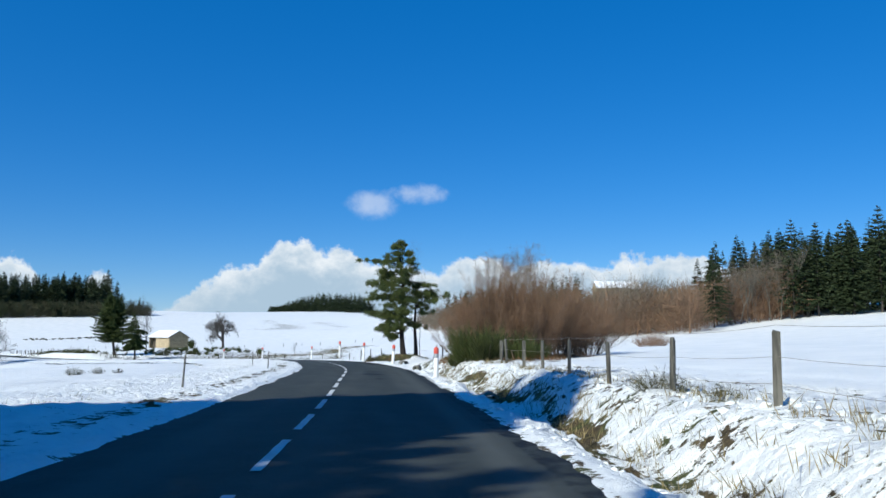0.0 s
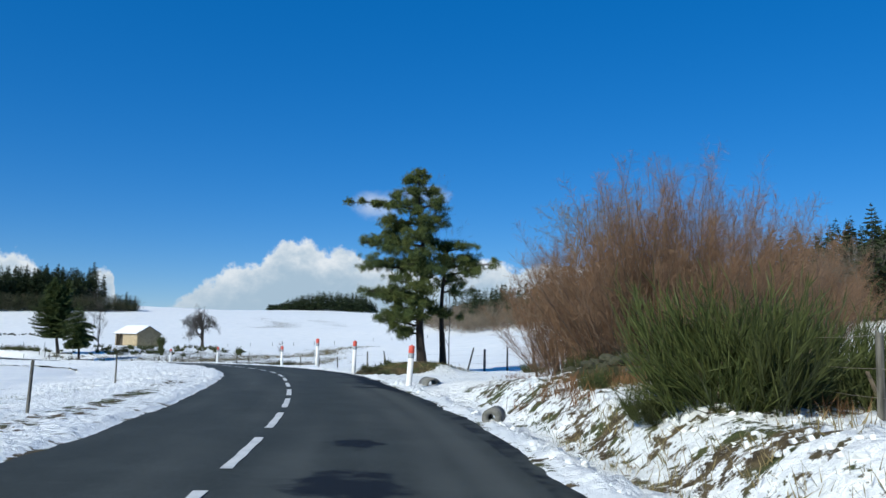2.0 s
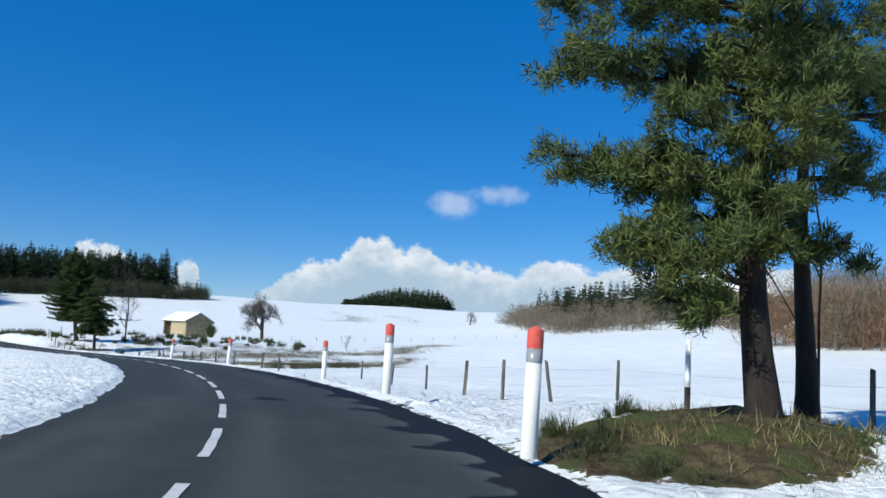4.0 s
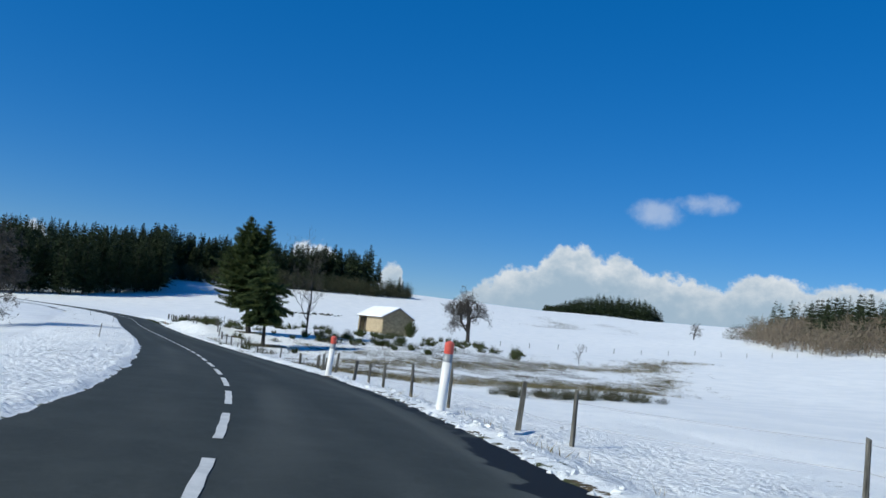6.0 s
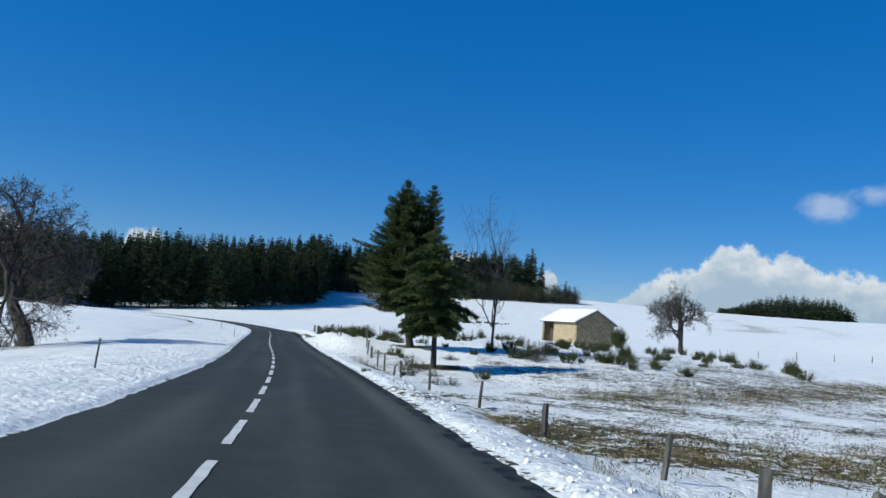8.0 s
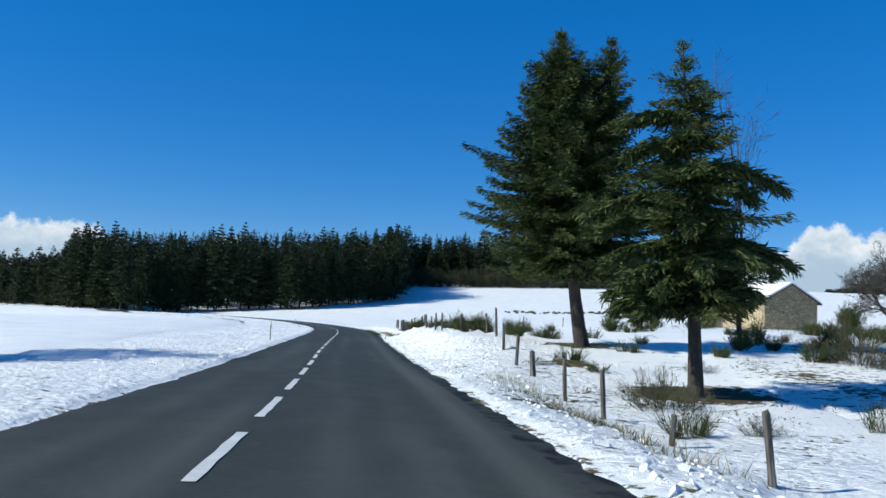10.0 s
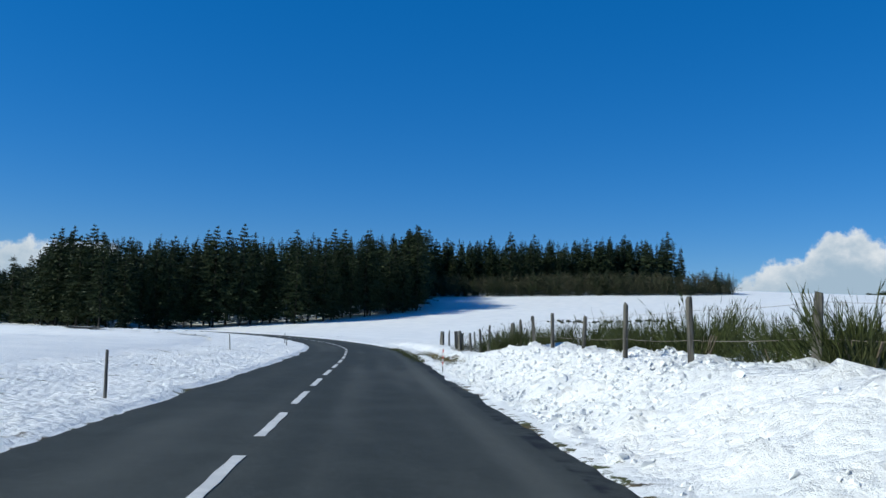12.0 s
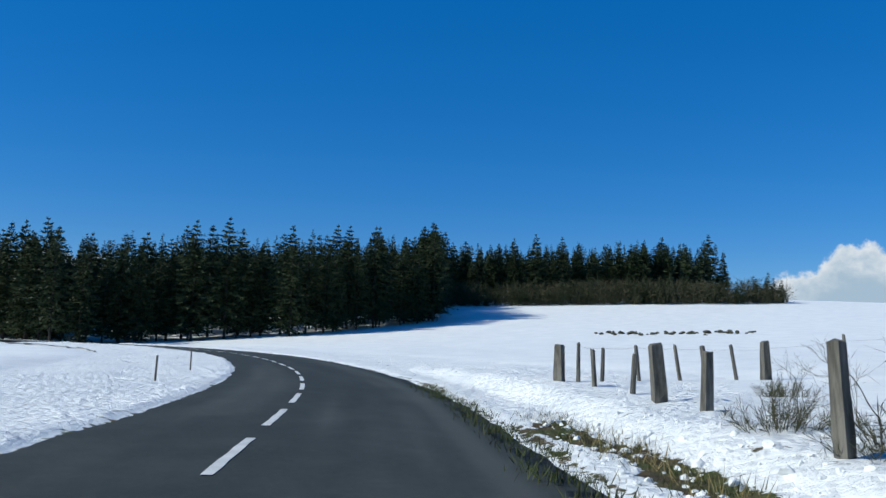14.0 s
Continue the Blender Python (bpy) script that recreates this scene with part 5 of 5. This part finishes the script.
dry = [along(-2, 52, 6.0, 6.9, 330, 1), along(-2, 50, 4.6, 5.6, 420, 2), along(213, 231, 4.0, 4.75, 70, 3), along(160, 174, 4.6, 5.6, 70, 4), along(98, 140, 4.9, 5.8, 60, 5)]
rs = np.random.default_rng(3)
dry.append(np.array([(-3.6 + 2.2 * math.sqrt(q) * math.cos(a), 76.5 + 2.2 * math.sqrt(q) * math.sin(a)) for q, a in zip(rs.random(60), rs.uniform(0, 6.28, 60))]))
bk = []
for (ax, ay), (bx, by) in list(zip(BROOK[:-1], BROOK[1:])) + list(zip(BROOK_B[:-1], BROOK_B[1:])):
    for i in range(150):
        u = rs.random()
        bk.append((ax + (bx - ax) * u + rs.normal(0, 1.7), ay + (by - ay) * u + rs.normal(0, 1.7)))
bk = [p for p, d_ in zip(bk, station(np.array(bk)[:, 0], np.array(bk)[:, 1])[1]) if d_ > 5.0]
dry.append(np.array(bk))
tufts("dry_grass", np.vstack(dry), GRASS, "dry straw-coloured grass tufts through the snow", 0.26, 14, 6)
tufts("green_grass", np.vstack([along(-2, 54, 4.4, 5.1, 150, 12), along(213, 231, 4.0, 4.75, 330, 13), along(219, 240, 3.0, 3.6, 160, 15), along(162, 171, 4.5, 5.3, 120, 16), np.repeat(dry[5], 5, axis=0) + rs.normal(0, 0.3, (300, 2)), along(8, 60, -6.6, -5.2, 160, 14)]), BROOM, "dull green grass in the ditch and under the pines", 0.16, 14, 7)
fern = np.array([(x, y) for x, y in zip(rs.uniform(-1.0, 9.5, 520), rs.uniform(57.5, 69, 520)) if y > 61.5 - 0.25 * x and x > 0.5 + (66 - y) * 0.35 and math.sin(x * 2.1 + 1) + math.sin(y * 1.7) > -0.3])
fern = np.vstack([fern, np.column_stack([rs.uniform(1.8, 5.5, 130), rs.uniform(44.5, 57, 130)]), np.column_stack([rs.normal(1.0, 0.8, 90), rs.normal(52.4, 1.1, 90)])])
tufts("dead_fern", fern, FERN, "rust-brown dead bracken under the willows", 0.34, 22, 8, 0.22, 0.016)

# ---- woods ----
PROTO = [conifer("wood_spruce", 18.8 + 0.7 * i, 3.6 + 0.3 * (i % 2), 1.0 + 0.4 * i, 26, 6, 70 + i, FOREST, 4, 0.95, 0.3, 0.24, 0.2, wide=0.15, taper=0.8, slim=0.2) for i in range(5)]
SMALL = [conifer("young_spruce", 10 + 2 * i, 2.3 + 0.3 * i, 0.5, 16, 6, 80 + i, FOREST, 4, 0.8, 0.25, 0.25, 0.14, wide=0.2, taper=0.85) for i in range(2)]
WOODBARE = [bare_tree("wood_bare", 14 + i, 0.16, 130 + i, 5, 0.35, 0.06, 0.06, BRUSH, GREY_TWIG, 0.32) for i in range(3)]
rng = np.random.default_rng(5)


def inside(poly, x, y):
    hit = False
    for (ax, ay), (bx, by) in zip(poly, poly[1:] + poly[:1]):
        if (ay > y) != (by > y) and x < (bx - ax) * (y - ay) / (by - ay) + ax:
            hit = not hit
    return hit


def fill(poly, n, gap, seed):
    r = np.random.default_rng(seed)
    xs, ys = [p[0] for p in poly], [p[1] for p in poly]
    out, tries = [], 0
    while len(out) < n and tries < 40 * n:
        tries += 1
        x, y = r.uniform(min(xs), max(xs)), r.uniform(min(ys), max(ys))
        if inside(poly, x, y) and all((x - a) ** 2 + (y - b) ** 2 > gap * gap for a, b in out):
            out.append((x, y))
    return out


def edge_row(line, gap, jitter, seed):
    r = np.random.default_rng(seed)
    out = []
    for (ax, ay), (bx, by) in zip(line[:-1], line[1:]):
        n = max(1, int(math.hypot(bx - ax, by - ay) / gap))
        for i in range(n):
            out.append((ax + (bx - ax) * i / n + r.normal(0, jitter), ay + (by - ay) * i / n + r.normal(0, jitter)))
    return out


def stand(spots, meshes, label, group, lo, hi, name="spruce_tree", seed=1):
    r = np.random.default_rng(seed)
    for x, y in spots:
        tree(name, meshes[r.integers(0, len(meshes))], x, y, label, group, r.uniform(0, 360), r.uniform(lo, hi))


def wood_mass(name, spots, height, rad, mat, label, seed, per=230):
    """The inner trees of a wood, joined."""
    r = np.random.default_rng(seed)
    t = Tri()
    for x, y in spots:
        z, k = at(x, y), r.uniform(0.8, 1.14)
        h = float(height(x, y)) if callable(height) else height
        t.tube(np.array([(x, y, z - 0.5), (x, y, z + h * k * 0.95)]), np.array([0.2, 0.03]), 5)
        u = r.random(per) ** 0.8
        a = r.uniform(0, 6.283, per)
        L = rad * k * np.clip((1 - u) ** 0.65 * 1.1, 0.08, 1)
        b = np.column_stack([x + 0 * u, y + 0 * u, z + h * k * (0.12 + 0.87 * u)])
        tip = b + np.column_stack([np.cos(a) * L, np.sin(a) * L, -0.3 * L * (1 - u) + 0.25 * L * u])
        t.blades(b, tip, 0.8 * rad / 3 * (1.25 - u), r, np.array([0, 0, 0.6]))
    return tagged(new(name, t.mesh(name, mat)), label, "woodland", kind="stuff")


def brush_mass(name, spots, h, rad, mat, label, seed, per=150, width=0.05):
    """Leafless brushwood, joined."""
    r = np.random.default_rng(seed)
    t = Tri()
    for x, y in spots:
        z, k = at(x, y), r.uniform(0.45, 1.25)
        n = int(per * (1.5 if h > 2 else 1))
        a, q = r.uniform(0, 6.283, n), np.sqrt(r.random(n))
        zz = h * k * r.uniform(0.0, 0.85, n)
        bulge = np.sqrt(np.clip(1 - (zz / (h * k)) ** 2, 0.05, 1))
        b = np.column_stack([x + np.cos(a) * q * rad * k * bulge, y + np.sin(a) * q * rad * k * bulge, z + zz])
        d = np.column_stack([np.cos(a) * 0.5 * q, np.sin(a) * 0.5 * q, np.full(n, 0.65)]) + r.normal(0, 0.62, (n, 3))
        t.blades(b, b + d * (h * k * r.uniform(0.08, 0.24, n))[:, None], width * r.uniform(0.35, 1.1, n), r)
        t.tube(np.array([(x, y, z - 0.2), (x + r.normal(0, 0.3), y, z + h * k * 0.7)]), np.array([0.13, 0.03]) * min(1.0, h / 5), 4)
    return tagged(new(name, t.mesh(name, mat)), label, "brushwood", kind="stuff")


heath = [(a + rs.normal(0, 1.6), b + rs.normal(0, 1.6)) for a, b in bk[::2]] + [(a + rs.normal(0, 5), b + rs.normal(0, 6)) for a, b in [(-50, 178), (-46, 165), (-52, 160), (-44, 186), (-57, 186), (-38, 150), (-42, 172)] * 60]
hp = np.array(heath)
heath = [p for p, d_ in zip(heath, station(hp[:, 0], hp[:, 1])[1]) if d_ > 5.5]
brush_mass("heath", heath, 0.34, 0.6, HEATH, "dark heath and rush clumps in the wet meadow", 44, 60, 0.03)
stand(edge_row([(-283, 427), (-221, 347), (-222, 304), (-239, 285), (-244, 263), (-273, 264), (-300, 288), (-345, 306)], 3.0, 1.4, 1), PROTO, "tall dark spruce at the edge of the plantation", "dark spruce plantation", 0.8, 1.22)
stand(edge_row([(-288, 425), (-226, 350), (-227, 307), (-243, 289), (-249, 267), (-270, 268), (-298, 292)], 5.5, 1.0, 2), PROTO, "tall dark spruce inside the plantation edge", "dark spruce plantation", 0.95, 1.22, seed=2)
wood_mass("spruce_plantation", fill([(-229, 345), (-231, 310), (-249, 290), (-254, 269), (-272, 271), (-302, 294), (-350, 312), (-380, 340), (-370, 420), (-290, 425)], 420, 3.4, 3), 20.5, 3.2, FOREST, "dense dark spruce plantation", 4)
stand(edge_row([(-277, 264), (-300, 263), (-350, 270)], 2.4, 1.5, 81), SMALL, "lower dark spruce at the far end of the plantation", "dark spruce plantation", 1.05, 1.55, seed=82)
wood_mass("plantation_end", fill([(-280, 268), (-345, 274), (-350, 300), (-300, 292)], 90, 3.4, 83), lambda x, y: 17 - 5 * smooth(-x, 280, 320), 3.2, FOREST, "lower dark spruces at the plantation's end", 84)
HILL = [(-310, 405), (-262, 425), (-232, 452), (-203, 470), (-196, 500), (-230, 540), (-300, 520), (-320, 430)]
stand(edge_row([(-292, 412), (-255, 424), (-232, 450), (-212, 480)], 2.8, 3.0, 5), PROTO, "dark conifer in the wood on the hilltop", "hilltop wood", 0.75, 1.25, seed=5)
stand([(-205.6, 501.8)], [PROTO[0]], "tall narrow conifer standing apart on the hill", "hilltop wood", 1.34, 1.34)
stand([(-214, 498), (-227.7, 491.5), (-221, 496)], PROTO[1:3], "tall narrow conifer standing apart on the hill", "hilltop wood", 1.1, 1.15, seed=6)
wood_mass("hilltop_wood", fill(HILL, 330, 3.5, 7), 20, 3.4, FOREST, "dark conifer wood on the hilltop", 8)
brush_mass("hill_brush", fill([(-280, 395), (-252, 404), (-208, 437), (-186, 456), (-168, 482), (-176, 490), (-196, 468), (-216, 452), (-250, 420), (-282, 405)], 190, 2.2, 9), 7.0, 3.0, HILLBRUSH, "grey-brown brush along the hilltop wood", 10, 170, 0.16)
stand(fill([(-270, 396), (-246, 406), (-206, 440), (-184, 460), (-170, 482), (-180, 484), (-214, 449), (-246, 412)], 80, 2.4, 11), SMALL, "young dark green conifer before the hilltop wood", "hilltop wood", 0.5, 0.9, seed=9)
wood_mass("far_hill_wood", fill([(-205, 960), (-95, 985), (-85, 1010), (-110, 1060), (-215, 1040)], 300, 4.5, 12), lambda x, y: 22 * (0.3 + 0.7 * smooth(x, -205, -150)) * (1 - 0.45 * smooth(x, -105, -85)), 4.6, FOREST, "dark wood on a far hill", 13, 90)
wood_mass("valley_conifers", fill([(0, 500), (75, 470), (85, 500), (10, 540)], 60, 5, 14), 15, 3.5, FOREST, "dark conifers above the valley", 15, 90)
# wood above the first meadow
stand(edge_row([(80, 190), (98, 184), (125, 172), (160, 150)], 2.8, 1.5, 16), PROTO, "tall dark conifer at the wood above the meadow", "wood above the meadow", 0.85, 1.15, seed=10)
wood_mass("meadow_wood", fill([(84, 197), (165, 158), (190, 200), (110, 260), (70, 240)], 300, 3.2, 17), 19.5, 3.6, FOREST, "dark conifer wood above the meadow", 18)
stand([(59, 185)], [PROTO[3]], "single dark spruce at the edge of leafless trees", "wood above the meadow", 0.85, 0.85, seed=11)
stand(edge_row([(62, 190), (70, 192), (79, 192)], 1.7, 0.8, 19), WOODBARE, "tall leafless tree with pale straight trunk", "leafless trees above the meadow", 0.85, 1.1, "bare_tree", 12)
brush_mass("wood_edge_brush", fill([(60, 189), (82, 192), (84, 215), (58, 220)], 90, 2.0, 20), 10, 3.0, WILLOW, "reddish-brown leafless wood above the meadow", 21, 200, 0.09)
brush_mass("olive_brush", fill([(34, 180), (57, 186), (58, 215), (40, 215)], 80, 2.2, 22), 10.5, 3.2, BRUSH, "grey-olive leafless trees by the meadow", 23, 240, 0.09)
brush_mass("willow_wood", fill([(26, 189), (50, 172), (54, 180), (32, 199)], 60, 2.6, 51), 9.0, 3.6, WILLOW, "orange-brown leafless willows at the meadow's end", 52, 330, 0.08)
belt = [(58, 215), (48, 262), (30, 330), (4, 400), (-16, 450), (14, 478), (70, 400), (110, 300), (90, 225)]
brush_mass("valley_brush", fill(belt, 330, 3.5, 24), 7.0, 4.0, HILLBRUSH, "grey-brown leafless brushwood on the valley side", 25, 230, 0.17)
brush_mass("valley_willows", fill(belt, 110, 4.5, 26), 6.5, 4.2, WILLOW, "rust-brown leafless brushwood on the valley side", 27, 130, 0.14)
brush_mass("valley_thicket", fill([(-12, 368), (-3, 325), (4, 300), (30, 300), (40, 360), (10, 400)], 150, 3.0, 61), 7.0, 3.8, BRUSH, "olive-brown leafless thicket on the valley side", 62, 200, 0.15)
stand(fill([(2, 345), (14, 325), (40, 330), (36, 380), (10, 385)], 26, 4.5, 63), SMALL, "dark conifer above the valley thicket", "valley conifers", 0.9, 1.25, seed=64)
# conifers beside the road that shade its first stretch
ROADSIDE = [conifer("roadside_spruce", 19.5 + i, 2.3, 0.8, 30, 7, 170 + i, FOREST, 5, 0.8, 0.3, 0.2, 0.2, wide=0.15, taper=0.7, slim=0.3) for i in range(2)]
stand([(-14.4, 3.6), (-14.4, 6.2), (-15.3, 8.2), (-16.9, -6.1), (-15.3, -7.4), (-13.8, -8.7), (-12.3, -9.9), (-17.4, -3.7), (-17.7, -8.6), (-16.2, -9.9), (-18.6, -6.6), (-14.6, -11.2), (-19.0, -2.4), (-18.6, 1.2), (-18.4, 3.3), (-18.3, 5.3), (-17.8, 7.4), (-22.9, -5.6), (-22.4, -1.5),
       (-16.4, 5.0), (-17.0, 1.8), 
       (-13.6, 4.8), (-16.4, 3.4), (-17.2, -0.6), (-16.9, 8.9), (-14.9, 1.9), (-20.3, 0.2)],
      ROADSIDE, "tall spruce in the roadside wood", "roadside wood", 0.95, 1.05, seed=14)


stand([(-24.7, 0.3), (-23.1, 1.0), (-21.3, 2.3), (-20.1, 3.7), (-19.1, 2.4), (-22.1, -1.0), (-18.5, 0.4), (-19.9, -1.6), (-17.8, 3.6), (-20.9, 0.4)], ROADSIDE, "tall spruce in the roadside wood", "roadside wood", 1.28, 1.34, seed=15)


# ---- snow clods thrown up by the plough ----
def clods(name, spots, lo, hi, label, seed):
    rng = np.random.default_rng(seed)
    shapes = []
    for i in range(5):
        bm = bmesh.new()
        bmesh.ops.create_icosphere(bm, subdivisions=1, radius=1)
        v = np.array([tuple(q.co * (1 + 1.1 * noise.noise(q.co * 1.9 + Vector((7.0 * i, 0, 0))))) for q in bm.verts])
        f = np.array([[q.index for q in p.verts] for p in bm.faces])
        bm.free()
        shapes.append((v * (1.0, 0.85, 0.7), f))
    t = Tri()
    for x, y in spots:
        z = snow_top(x, y)
        v, f = shapes[rng.integers(0, 5)]
        a, k = rng.uniform(0, 6.283), lo * (hi / lo) ** (rng.random() ** 1.8)
        ca, sa = math.cos(a), math.sin(a)
        t.add(np.column_stack([v[:, 0] * ca - v[:, 1] * sa, v[:, 0] * sa + v[:, 1] * ca, v[:, 2]]) * k + (x, y, z + 0.1 * k), f)
    return tagged(new(name, t.mesh(name, SNOW)), label, "snow", kind="stuff")


from mathutils.bvhtree import BVHTree
TOP = BVHTree.FromPolygons([tuple(v.co) for v in gm.vertices], [tuple(p.vertices) for p in gm.polygons])


def snow_top(x, y):
    hit = TOP.ray_cast(Vector((x, y, 60)), Vector((0, 0, -1)))
    return hit[0].z if hit[0] else at(x, y)


clods("snow_clods", np.vstack([along(158, 196, 3.65, 5.6, 900, 30), along(194, 217, 3.7, 7.4, 6000, 31), along(214, 230, 3.8, 5.4, 500, 32)]), 0.02, 0.08, "clods of ploughed snow along the road", 33)
clods("snow_clods", np.vstack([along(2, 56, 5.45, 6.8, 1300, 34), along(2, 70, 3.55, 4.4, 500, 35), along(96, 160, 3.6, 4.6, 600, 36)]), 0.02, 0.085, "small lumps of snow on the bank", 37)


# ---- far farm buildings on the valley side ----
def farmhouse(x, y, rz, w, ln, eave, ridge, base, wall, label):
    ob = new("farmhouse")
    ob.matrix_basis = pose(x, y, base, 0, 0, rz)
    t = Tri()
    g = np.array([(-ln / 2, -w / 2, -6), (-ln / 2, w / 2, -6), (-ln / 2, w / 2, eave), (-ln / 2, 0, ridge), (-ln / 2, -w / 2, eave)])
    t.add(np.vstack([g, g + (ln, 0, 0)]), [[0, 5, 6, 1]])
    t.f = [[0, 4, 3, 2, 1], [5, 6, 7, 8, 9], [0, 5, 9, 4], [1, 2, 7, 6]]
    part("wall", t.mesh("wall", wall), ob)
    for sgn in (-1, 1):
        v = [(a, b, c + o) for a in (-ln / 2 - 0.3, ln / 2 + 0.3) for b, c in ((sgn * (w / 2 + 0.4), eave - 0.4 * (ridge - eave) * 2 / w), (0, ridge)) for o in (0.02, 0.3)]
        t = Tri(); t.add(np.array(v), np.array([[0, 1, 3, 2], [4, 6, 7, 5], [0, 4, 5, 1], [2, 3, 7, 6], [0, 2, 6, 4], [1, 5, 7, 3]])); part("roof", t.mesh("roof", ROOF_SNOW), ob, "snow-covered roof")
    for i in range(int(ln / 3.2)):
        t = Tri(); t.add(*box(-ln / 2 + 1.2 + 3.2 * i, -ln / 2 + 2.1 + 3.2 * i, -w / 2 - 0.04, -w / 2 + 0.1, eave - 1.9, eave - 0.7)); part("window", t.mesh("window", DARK), ob, "dark window")
    return tagged(ob, label, "house", "farm on the valley side")


farmhouse(34.8, 384.7, 10, 7, 8.5, 3.2, 6.0, 15.2, PALE_LIT_STONE, "small farmhouse with snowy roof above brushwood")
farmhouse(99.2, 475.8, 5, 9, 26, 4.5, 8.2, 27.5, STONE, "long stone farmhouse with snowy roof on the hillside")
farmhouse(39.4, 205.0, 25, 3.0, 4.0, 1.8, 2.6, 4.3, PALE_LIT_STONE, "little shed with snowy roof at the meadow's edge")
